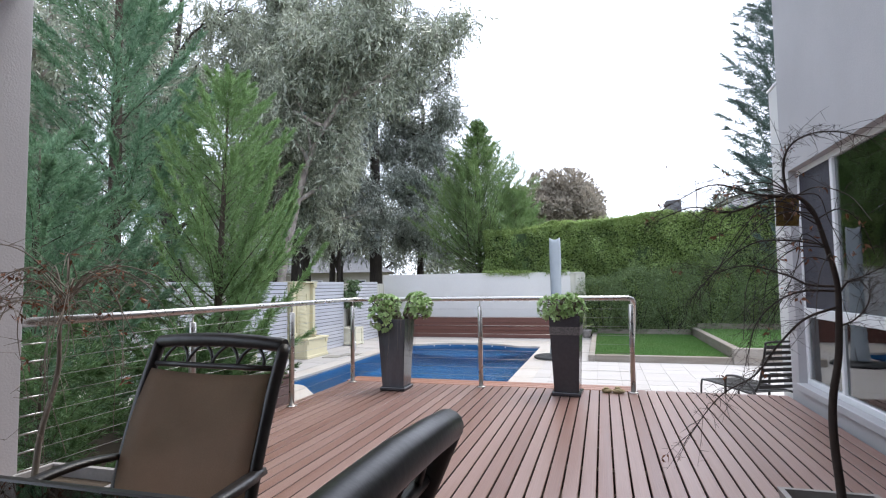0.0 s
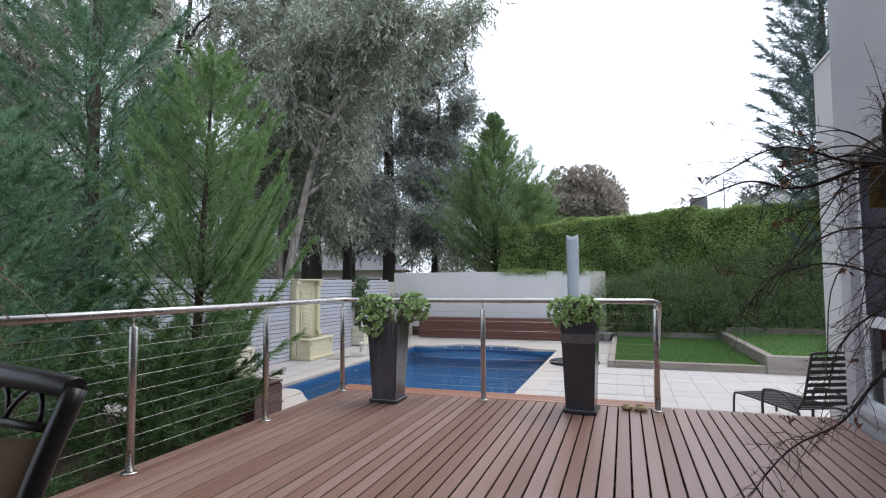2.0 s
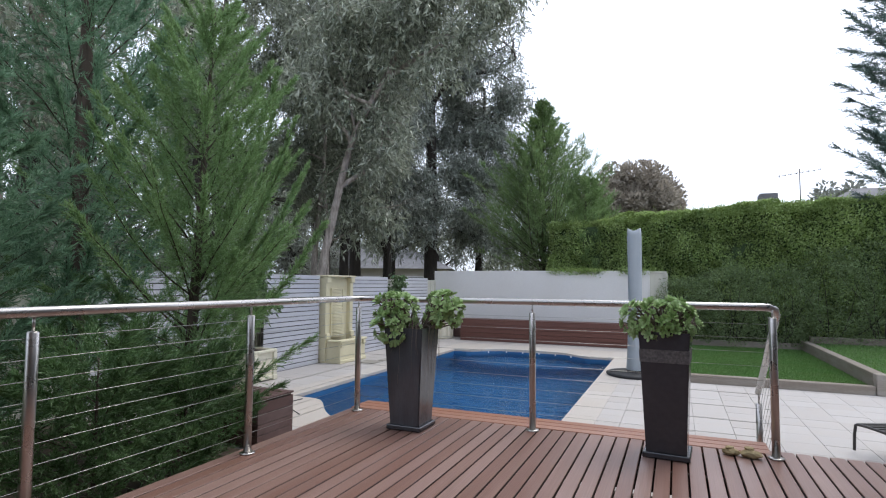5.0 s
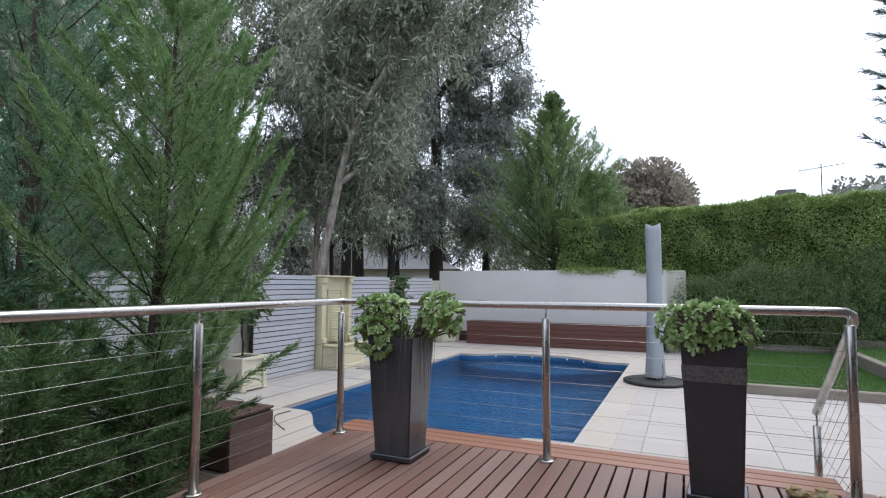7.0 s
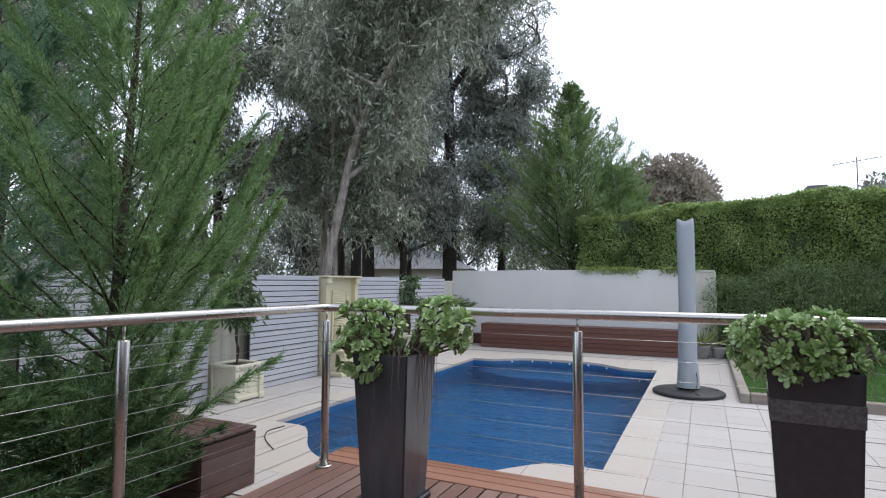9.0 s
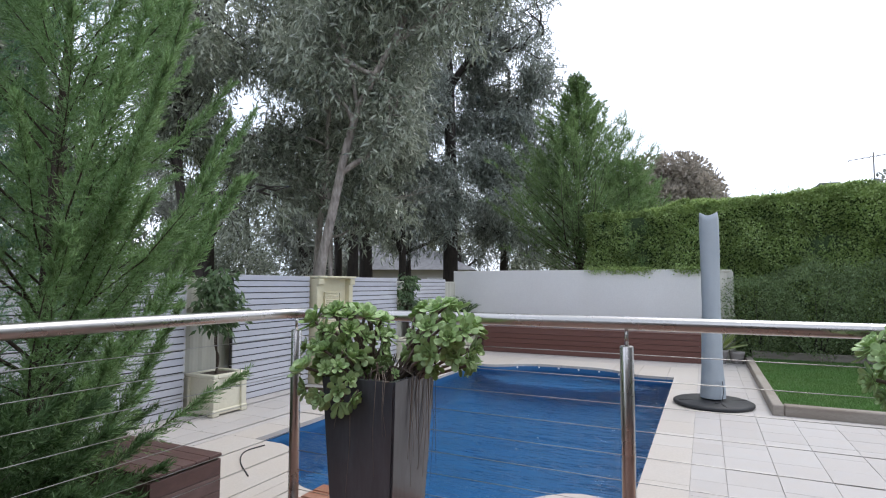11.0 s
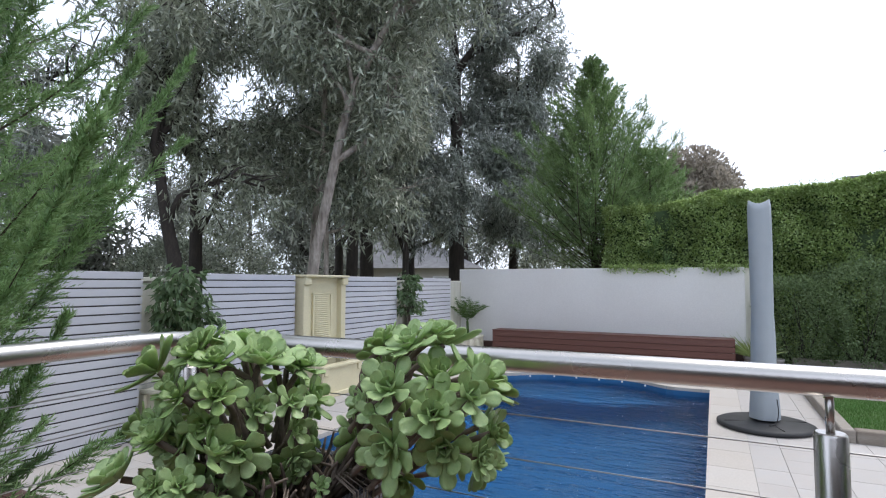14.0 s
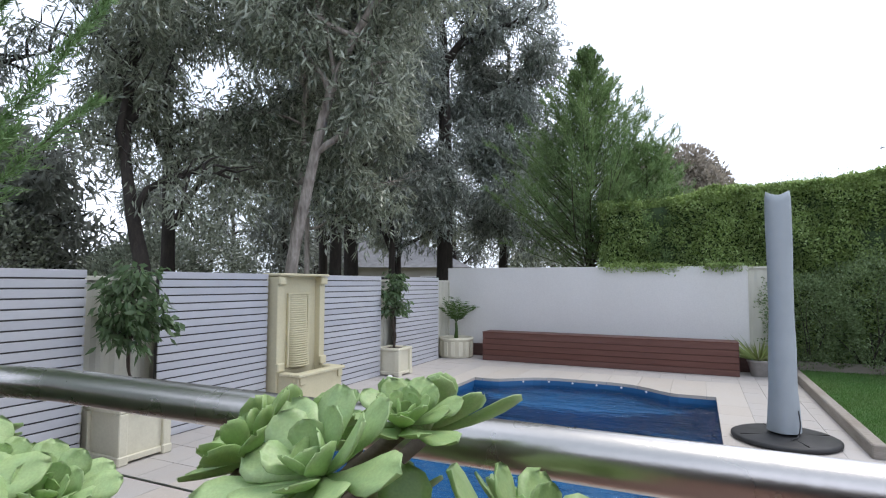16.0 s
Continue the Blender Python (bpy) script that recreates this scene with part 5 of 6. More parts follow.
def leaf_volume(name, n, x0, x1, y0, y1, zf, seed, material, label, length, width, category, skin=0.35, kind_stems=True):
    """A clipped hedge or shrub mass: leaves thick at the skin of a lumpy box, over twiggy stems. zf gives the top."""
    g = np.random.default_rng(seed)
    th = tagged(empty(name, (x0 + x1) / 2, (y0 + y1) / 2, GZ), label, category)
    X = g.uniform(x0, x1, n)
    face = g.random(n)
    depth = np.abs(g.normal(size=n)) * skin * 0.5
    Y = np.where(face < 0.62, y0 + depth, g.uniform(y0, y1, n))
    top = np.array([zf(a) for a in X])
    Z = np.where(face < 0.62, GZ + (top - GZ) * g.random(n), top - depth * 0.6)
    lump = np.array([noise.noise(Vector((a * 1.1, b * 1.1, c * 1.1))) + 0.5 * noise.noise(Vector((a * 2.7, b * 2.7, c * 2.7 + 9))) for a, b, c in zip(X, Y, Z)])
    Y = Y - lump * 0.42
    Z = np.where(face >= 0.62, Z + lump * 0.14, Z)
    Y = np.where(face < 0.62, Y, np.maximum(Y, y0 - 0.12))
    P = np.stack([X - (x0 + x1) / 2, Y - (y0 + y1) / 2, Z - GZ], 1)
    D = g.normal(size=(n, 3)) * 0.7 + np.where((face < 0.62)[:, None], np.array([0, -0.6, 0.15]), np.array([0, -0.35, 0.12]))
    leaves("foliage", P, D, length, width, material, th, seed)
    if kind_stems:
        bm = bmesh.new()
        for k in range(int((x1 - x0) / 0.45)):
            xs = x0 + 0.3 + 0.45 * k - (x0 + x1) / 2 + g.uniform(-.1, .1)
            ys = 0.1 + g.uniform(-.15, .15)
            zt = (zf(xs + (x0 + x1) / 2) - GZ) * 0.85
            pts, _ = limb_path((xs, ys, 0), (0, 0, 1), zt, 6, 0.09, 0.1, g)
            tube(bm, pts, [0.03 * (1 - 0.7 * q / 6) for q in range(7)], 6, cap=False)
        part("stemwork", bm, M_BARK_D, th)
        # dark core sheet, painted as the shade deep between the hedge leaves
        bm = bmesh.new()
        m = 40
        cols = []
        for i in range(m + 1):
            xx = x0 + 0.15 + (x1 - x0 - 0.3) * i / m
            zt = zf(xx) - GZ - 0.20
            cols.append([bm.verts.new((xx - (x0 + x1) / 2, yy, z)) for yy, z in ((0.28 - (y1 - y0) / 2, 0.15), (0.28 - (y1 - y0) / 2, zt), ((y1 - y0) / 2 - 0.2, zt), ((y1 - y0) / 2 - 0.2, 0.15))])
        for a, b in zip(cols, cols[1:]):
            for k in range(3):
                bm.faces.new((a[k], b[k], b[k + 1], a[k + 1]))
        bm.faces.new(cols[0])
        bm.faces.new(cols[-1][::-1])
        part("inner_growth", bm, mat("painted_hedge_shade", (0.055, 0.095, 0.035), 0.9, vary=0.5, scale=4, fine=20, bump=1.0), th)
    return th


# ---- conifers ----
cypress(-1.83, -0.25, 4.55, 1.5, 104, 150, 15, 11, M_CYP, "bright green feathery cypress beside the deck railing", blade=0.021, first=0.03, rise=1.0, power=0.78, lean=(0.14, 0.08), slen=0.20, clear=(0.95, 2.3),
        plumes=((1.25, (0.37, 1.37, 3.19)), (0.9, (0.40, 0.95, 2.4)), (1.0, (0.70, 0.80, 2.9)), (1.6, (0.55, 0.55, 3.6)), (0.5, (0.45, 0.65, 1.6)), (1.7, (1.0, 0.05, 3.75)), (1.2, (1.25, 0.0, 3.25)), (0.9, (1.5, 0.15, 2.3)),
                (2.1, (-0.55, 0.2, 4.0)), (1.6, (1.25, -0.1, 2.9))))
cypress(-3.26, -0.45, 8.3, 1.6, 125, 95, 14, 12, M_CYPD, "tall dark green cypress beside the fence", blade=0.036, first=0.03, rise=0.95, power=0.8, slen=0.27)
cypress(-1.95, -2.45, 3.1, 1.2, 80, 90, 14, 17, M_CYPD, "low dark green cypress growing under the railing", blade=0.028, first=0.02, rise=0.8, power=0.6, slen=0.19)
cypress(-4.9, -2.9, 9.0, 1.6, 100, 60, 13, 18, M_CYPD, "tall dark green cypress behind the pillar", blade=0.042, first=0.03, rise=0.9, power=0.7, slen=0.26)
cypress(-1.42, 13.75, 7.9, 3.45, 400, 90, 11, 13, M_CYPB, "broad olive-green cypress behind the white wall", blade=0.042, first=0.22, rise=0.74, power=1.12, slen=0.30, shell=0.22, loose=0.8)
cypress(0.05, 13.3, 5.0, 1.7, 130, 60, 12, 19, M_CYPB, "smaller olive-green cypress beside the hedge", blade=0.042, first=0.2, rise=0.8, power=0.8, slen=0.28, shell=0.4, loose=1.0)
cypress(8.6, 12.6, 13.5, 2.4, 330, 60, 11, 14, M_CYPT, "tall blue-green conifer rising behind the hedge", blade=0.060, first=0.05, rise=0.62, power=0.62, slen=0.42)

# ---- hedge and shrubs ----
hedge_top = lambda x: 3.02 + 0.05 * x + 0.10 * noise.noise(Vector((x * 0.8, 3, 1)))
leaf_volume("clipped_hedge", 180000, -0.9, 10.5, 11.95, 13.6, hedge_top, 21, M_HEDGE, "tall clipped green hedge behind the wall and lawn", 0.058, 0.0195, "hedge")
g_ = np.random.default_rng(77)
P, D = [], []
for _ in range(420):
    x = g_.uniform(-0.5, 10)
    b = np.array([x, g_.uniform(12.1, 13.2), hedge_top(x) - 0.05])
    d = np.array([g_.normal() * 0.18, g_.normal() * 0.18, 1.0])
    ln = g_.uniform(0.08, 0.30)
    for k in range(9):
        P.append(b + d * ln * k / 9)
        D.append(d + g_.normal(size=3) * 0.6)
tagged(leaves("hedge_shoots", P, D, 0.05, 0.008, M_HEDGE, None, 78), "thin upright shoots above the clipped hedge", "hedge shoots")


def shrub(x, y, r, h, n, seed, label, leaf, length=0.05):
    g = np.random.default_rng(seed)
    th = tagged(empty("shrub", x, y, GZ), label, "shrub", group="garden shrubs")
    bm = bmesh.new()
    ends = []
    for k in range(9):
        a = k * 2.4
        pts, _ = limb_path((0.05 * math.cos(a), 0.05 * math.sin(a), 0), (0.5 * math.cos(a), 0.5 * math.sin(a), 1), h * 0.85, 6, 0.16, 0.05, g)
        tube(bm, pts, [0.018 * (1 - 0.8 * q / 6) for q in range(7)], 5, cap=False)
        ends += [tuple(p) for p in pts[1:]]
    part("stemwork", bm, M_BARK_D, th)
    d = g.normal(size=(n, 3))
    d /= np.linalg.norm(d, axis=1, keepdims=True)
    rad = g.uniform(0.55, 1.0, (n, 1)) ** 0.6
    lump = np.array([noise.noise(Vector(v * 2.3) + Vector((seed, 0, 0))) for v in d])[:, None]
    P = d * rad * (1 + 0.30 * lump) * np.array([r, r, h * 0.5]) + np.array([0, 0, h * 0.52])
    P[:, 2] = np.maximum(P[:, 2], 0.04)
    leaves("foliage", P, d + g.normal(size=(n, 3)) * 0.6 + np.array([0, 0, 0.3]), length, length * 0.26, leaf, th, seed)
    return th


for i, (x, y, r, h) in enumerate(((2.95, 11.75, 0.85, 1.95), (3.9, 11.65, 0.95, 2.2), (5.0, 11.75, 1.0, 2.1), (6.1, 11.8, 1.1, 2.5), (7.2, 11.8, 1.2, 2.7), (8.4, 11.8, 1.2, 2.6))):
    shrub(x, y, r, h, 11000, 31 + i, "loose dark green shrub in front of the hedge", M_SHRUB)
for i, (x, y, r, h) in enumerate(((-0.95, -1.75, 0.65, 1.25), (-1.0, -3.1, 0.7, 1.35), (-1.25, -0.75, 0.65, 1.0), (-2.35, 0.0, 0.6, 0.9), (-2.7, -1.6, 0.9, 1.8))):
    # low conifers carry the shade beside the deck in their darker green
    cypress(x, y, h, r, 44, 66, 12, 51 + i, M_CYPSHADE, "low feathery green conifer growing beside the deck", blade=0.026, first=0.02, rise=0.7, power=0.45, slen=0.18, name="low_conifer")

# ---- gum trees behind the fence ----
W = Vector
gum_tree(-5.98, 7.65, [(0, 0, 0), (0.03, 0, 1.2), (0.06, 0, 2.1), (0.33, 0.02, 3.34), (0.80, 0.02, 5.13), (1.30, 0.05, 6.2), (1.95, 0.1, 7.26), (2.3, 0.2, 8.6), (2.5, 0.4, 10.5)], 0.14, 4.0, 2.5, 430, 62, 101, M_BARK_W, M_GUM,
         "tall pale-barked gum tree leaning over the fence, hanging leaves", limbs=12,
         forks=((0.075, (1.75, 0.08, 6.95), (2.6, 0.15, 7.4), (3.7, 0.25, 7.9), (4.9, 0.4, 8.9)), (0.05, (1.0, 0.03, 5.6), (0.9, -0.2, 6.6), (0.5, -0.3, 7.7), (0.5, -0.2, 8.9))))
gum_tree(-6.69, 16.2, [(0, 0, 0), (0.02, 0, 4), (-0.05, 0.1, 7.4), (-0.12, 0, 10.4), (-0.5, 0.1, 12.2), (-0.3, 0, 15.5)], 0.30, 8.6, 3.9, 230, 55, 102, M_BARK_D, M_GUM2,
         "tall dark-trunked gum tree with an open crown", limbs=10, leaf_len=0.18,
         forks=((0.11, (-0.08, 0.05, 9.2), (0.55, 0.0, 10.0), (1.1, 0.0, 11.2), (1.3, 0.1, 13.4), (1.9, 0.2, 15.5)), (0.07, (0.35, 0.0, 9.75), (1.4, 0.1, 10.4), (2.3, 0.2, 10.9), (3.5, 0.3, 11.6)), (0.08, (1.1, 0.0, 11.2), (2.2, 0.0, 12.3), (3.3, -0.2, 13.9))))
gum_tree(-8.5, 13.4, [(0, 0, 0), (-0.1, 0, 4), (-0.3, 0.1, 8.0), (-0.2, 0, 12.5)], 0.26, 4.6, 3.2, 240, 60, 103, M_BARK_D, M_GUM2,
         "dark thick-trunked gum tree among the others", limbs=11, leaf_len=0.18)
gum_tree(-8.3, 12.2, [(0, 0, 0), (0.1, 0, 4), (0.35, 0.1, 8.0), (0.2, 0, 11)], 0.20, 4.6, 2.8, 170, 60, 104, M_BARK_D, M_GUM,
         "dark-trunked gum tree beside a thicker one", limbs=9, leaf_len=0.17)
gum_tree(-8.2, 6.2, [(0, 0, 0), (0.05, 0, 1.8), (-0.3, 0, 3.0), (-0.9, 0.2, 4.6), (-1.1, 0.5, 7.0), (-1.0, 0.8, 9.5)], 0.17, 2.6, 3.0, 190, 56, 105, M_BARK_D, M_GUM,
         "crooked dark gum tree with bare lower limbs", limbs=10)
gum_tree(-7.0, 9.4, [(0, 0, 0), (0.0, 0, 3), (-0.25, 0.1, 6.0), (0.15, 0.2, 9), (0.2, 0.1, 12)], 0.07, 2.4, 2.9, 300, 60, 106, M_BARK_W, M_GUM,
         "slender pale gum tree with curtains of hanging leaves", limbs=13)
gum_tree(-5.3, 17.8, [(0, 0, 0), (0.2, 0, 3), (0.3, 0.1, 6.0), (0.4, 0, 10.2)], 0.2, 2.6, 2.5, 600, 60, 107, M_BARK_D, M_GUM2,
         "grey-leaved gum tree behind the dark trunk", limbs=16, leaf_len=0.19, clump_r=0.85)
gum_tree(-7.1, 14.6, [(0, 0, 0), (-0.5, 0, 2.2), (-1.2, 0, 4.0), (-1.6, 0.1, 6.5)], 0.12, 2.6, 2.2, 110, 56, 108, M_BARK_D, M_GUM2,
         "thin leaning gum tree with a dark stem", limbs=8, leaf_len=0.14)
gum_tree(-10.6, 8.6, [(0, 0, 0), (0, 0, 3), (-0.3, 0.1, 7.0), (0.2, 0, 12.5)], 0.2, 2.8, 3.6, 280, 60, 109, M_BARK_D, M_GUM,
         "broad grey-green gum tree further back", limbs=12, leaf_len=0.18)
gum_tree(-12.0, 3.6, [(0, 0, 0), (0.2, 0, 3), (0.5, 0.1, 7.0), (0.2, 0, 11.5)], 0.2, 3.6, 3.6, 200, 56, 110, M_BARK_D, M_GUM2,
         "gum tree standing beyond the side fence", limbs=11, leaf_len=0.16)
gum_tree(-8.6, 1.4, [(0, 0, 0), (0.1, 0, 3), (-0.3, 0.1, 7.0), (0.2, 0, 11.5)], 0.2, 3.0, 3.4, 200, 56, 111, M_BARK_W, M_GUM,
         "pale gum tree behind the cypresses", limbs=11, leaf_len=0.18)
gum_tree(-10.5, -2.5, [(0, 0, 0), (0.1, 0, 3), (-0.3, 0.1, 7.0), (0.2, 0, 12.5)], 0.2, 2.5, 3.6, 170, 56, 112, M_BARK_D, M_GUM2,
         "gum tree beyond the pillar side of the garden", limbs=11, leaf_len=0.16)
gum_tree(-12.5, 17.0, [(0, 0, 0), (0.1, 0, 3), (-0.3, 0.1, 7.0), (0.2, 0, 13.5)], 0.22, 2.5, 4.0, 250, 60, 113, M_BARK_D, M_GUM2,
         "tall grey gum tree in the belt of trees behind", limbs=12, leaf_len=0.18)

gum_tree(-6.9, 12.9, [(0, 0, 0), (0.1, 0, 3), (-0.2, 0.1, 6.0), (0.1, 0, 10.5)], 0.10, 3.9, 2.3, 400, 60, 114, M_BARK_D, M_GUM2,
         "slim gum tree hung with grey-green leaves between the trunks", limbs=12, leaf_len=0.165)
gum_tree(-9.6, 17.5, [(0, 0, 0), (0.1, 0, 3), (-0.2, 0.1, 7.0), (0.1, 0, 12.5)], 0.18, 2.6, 3.2, 300, 60, 115, M_BARK_D, M_GUM,
         "tall gum tree in the second row behind the fence", limbs=12, leaf_len=0.18)

gum_tree(-7.35, 14.6, [(0, 0, 0), (-0.2, 0, 2.5), (-0.1, 0.1, 5.0), (-0.4, 0, 8.6)], 0.09, 3.7, 2.1, 330, 60, 116, M_BARK_D, M_GUM2,
         "slim grey gum tree standing before the dark trunk", limbs=12, leaf_len=0.165)
gum_tree(-7.9, 9.9, [(0, 0, 0), (0.1, 0, 3), (0.3, 0.1, 6.5), (0.0, 0, 12.0)], 0.12, 5.0, 2.6, 260, 60, 117, M_BARK_W, M_GUM,
         "pale gum tree filling the belt behind the fountain", limbs=12, leaf_len=0.17)

# distant belt of trees
FAR = ((-20, 26, 9), (-27, 20, 8), (-31, 30, 10), (-24, 12, 7.5), (-33, 9, 8), (-14, 33, 10), (-20, 40, 11), (-9, 40, 10), (-38, 20, 9), (-27, 3, 8), (-30, 44, 11), (-5, 46, 9), (-17, 20, 5.5), (-22, 33, 8), (-15.5, 8.0, 5.6))
for i, (x, y, h) in enumerate(FAR):
    gum_tree(x, y, [(0, 0, 0), (0.2, 0, h * 0.4), (-0.2, 0.1, h * 0.8), (0, 0, h)], 0.2, h * 0.22, h * 0.34, 90, 34, 130 + i, M_BARK_D, M_FARGUM,
             "distant grey-green tree in the park beyond the fence", leaf_len=0.34, limbs=8, clump_r=1.0, droop=0.4)


for i, (x, y, r, h) in enumerate(((-12.5, 9.5, 1.8, 2.9), (-15.5, 6.5, 2.2, 3.8), (-14.5, 12.5, 2.2, 3.6), (-4.3, 20.0, 1.8, 3.0), (-15, 1.5, 2.2, 3.6))):
    shrub(x, y, r, h, 9000, 160 + i, "grey-green understorey bush among the gum trees", M_GUM, 0.13)


def round_tree(x, y, h, r, n, seed, label, leaf):
    g = np.random.default_rng(seed)
    th = tagged(empty("round_tree", x, y, GZ), label, "tree")
    bm = bmesh.new()
    tube(bm, [(0, 0, 0), (0.1, 0, h * 0.3), (0, 0, h * 0.7)], [0.4, 0.3, 0.1], 10)
    part("trunk", bm, M_BARK_D, th)
    m = 150
    d = g.normal(size=(m, 3))
    d /= np.linalg.norm(d, axis=1, keepdims=True)
    d[:, 2] = np.abs(d[:, 2]) - 0.25 * (g.random(m))
    C = d * np.array([r, r, h * 0.42]) * g.uniform(0.6, 1.0, (m, 1)) + np.array([0, 0, h * 0.55])
    s = g.uniform(0.07, 0.14, (m, 1)) * r * 1.6
    k = n // m
    u = g.normal(size=(m * k, 3))
    u /= np.linalg.norm(u, axis=1, keepdims=True)
    P = np.repeat(C, k, 0) + u * np.repeat(s, k, 0) * g.uniform(0.7, 1.0, (m * k, 1))
    leaves("crown", P, u + g.normal(size=(m * k, 3)) * 0.5 + np.array([0, 0, 0.3]), 0.34, 0.085, leaf, th, seed)
    return th


round_tree(-0.6, 40.0, 11.7, 4.1, 24000, 201, "large round brownish-green tree beyond the hedge", M_BROWNTREE)
round_tree(12.2, 36.0, 8.6, 2.6, 7500, 202, "dark round tree behind the neighbouring roof", M_FARGUM)


# ---- neighbouring houses over the fences ----
def far_house(x, y, w, d, eave, ridge, rz, label):
    th = tagged(empty("far_house", x, y, GZ, rz), label, "house")
    part("wall", box_bm(-w / 2, w / 2, -d / 2, d / 2, 0, eave), M_FARWALL, th)
    bm = bmesh.new()
    e = 0.5
    b = [bm.verts.new(p) for p in ((-w / 2 - e, -d / 2 - e, eave), (w / 2 + e, -d / 2 - e, eave), (w / 2 + e, d / 2 + e, eave), (-w / 2 - e, d / 2 + e, eave))]
    r = [bm.verts.new((-w / 2 + d / 2, 0, ridge)), bm.verts.new((w / 2 - d / 2, 0, ridge))]
    bm.faces.new((b[0], b[1], r[1], r[0]))
    bm.faces.new((b[2], b[3], r[0], r[1]))
    bm.faces.new((b[1], b[2], r[1]))
    bm.faces.new((b[3], b[0], r[0]))
    bm.faces.new(b[::-1])
    roof = part("roof", bm, M_ROOF, th)
    for k in (-0.3, 0.0, 0.3):
        wn_ = part("window", box_bm(k * w - 0.6, k * w + 0.6, -d / 2 - 0.05, -d / 2 - 0.001, 0.9, 2.1), M_FRAME, th)
        part("pane", box_bm(k * w - 0.52, k * w + 0.52, -d / 2 - 0.06, -d / 2 - 0.052, 0.98, 2.02), M_SCREEN, wn_)
    return th


h1 = far_house(11.5, 27.0, 9.0, 7.0, 4.2, 6.3, 0, "neighbouring house with a grey tiled roof above the hedge")
part("chimney", box_bm(-4.9, -4.1, 0.0, 0.9, 3.9, 6.3, bevel=0.02), M_ROOF, h1)
far_house(-17.5, 31.0, 10.0, 7.0, 2.6, 4.6, 20, "low house with a grey tiled roof seen between the tree trunks")
far_house(-31.0, 16.0, 9.0, 7.0, 2.2, 3.6, 50, "low pale house among the distant trees")
ant = tagged(empty("tv_antenna", 7.28, 21.2, GZ), "thin metal television antenna standing above the hedge", "antenna")
part("mast", tube_bm([(0, 0, 0), (0, 0, 6.35)], 0.02, 8), M_BLACKMETAL, ant)
part("boom", tube_bm([(-0.75, 0, 6.1), (0.75, 0.1, 6.3)], 0.012, 6), M_BLACKMETAL, ant)
for k in range(8):
    u = -0.7 + 0.2 * k
    part("element", tube_bm([(u, -0.25, 6.2 + 0.13 * u), (u + 0.02, 0.25, 6.2 + 0.13 * u)], 0.006, 5), M_BLACKMETAL, ant)
    part("element", tube_bm([(u, 0.0, 6.12 + 0.13 * u), (u, 0.0, 6.30 + 0.13 * u)], 0.006, 5), M_BLACKMETAL, ant)


# ---- plants in the pots by the fence ----
def pot_tree(x, y, z, stem_h, crown_r, crown_h, n, seed, label, stems=2):
    g = np.random.default_rng(seed)
    th = tagged(empty("potted_ficus", x, y, z), label, "potted tree", group="potted trees")
    bm = bmesh.new()
    for k in range(stems):
        o = 0.03 * (k - 0.5 * (stems - 1))
        pts = curve_pts([(o, 0, -0.02), (-o, 0.02, stem_h * 0.4), (o, -0.02, stem_h * 0.8), (-o, 0, stem_h + crown_h * 0.7)], 5)
        tube(bm, pts, [0.016 * (1 - 0.6 * i / (len(pts) - 1)) for i in range(len(pts))], 7)
    part("stem", bm, M_BARK_B, th)
    bm = bmesh.new()
    P, D = [], []
    for k in range(46):
        s = Vector((0, 0, stem_h + crown_h * g.random() * 0.85))
        a = g.uniform(0, 6.3)
        u = (s.z - stem_h) / crown_h
        d = Vector((math.cos(a), math.sin(a), g.uniform(-0.1, 0.9)))
        pts, _ = limb_path(s, d, crown_r * (1.15 - 0.6 * abs(u - 0.4)) * g.uniform(0.6, 1.05), 5, 0.14, -0.05, g)
        tube(bm, pts, [0.005 * (1 - 0.8 * q / 5) + 0.0008 for q in range(6)], 4, cap=False)
        for _ in range(n // 46):
            j = g.integers(1, 6)
            P.append(np.array(pts[j]) + g.normal(size=3) * 0.035)
            D.append(np.array([g.normal() * 0.5 + d.x * 0.5, g.normal() * 0.5 + d.y * 0.5, -0.75 + g.normal() * 0.35]))
    part("twigs", bm, M_BARK_B, th)
    leaves("foliage", P, D, 0.115, 0.024, M_FICUS, th, seed)
    return th


pot_tree(-3.97, 3.06, -0.05, 0.55, 0.36, 0.86, 1000, 301, "small weeping fig with a braided stem in the square pot")
pot_tree(-4.04, 8.32, -0.07, 0.62, 0.29, 0.85, 760, 302, "slim weeping fig with thin stems in the square pot", 3)


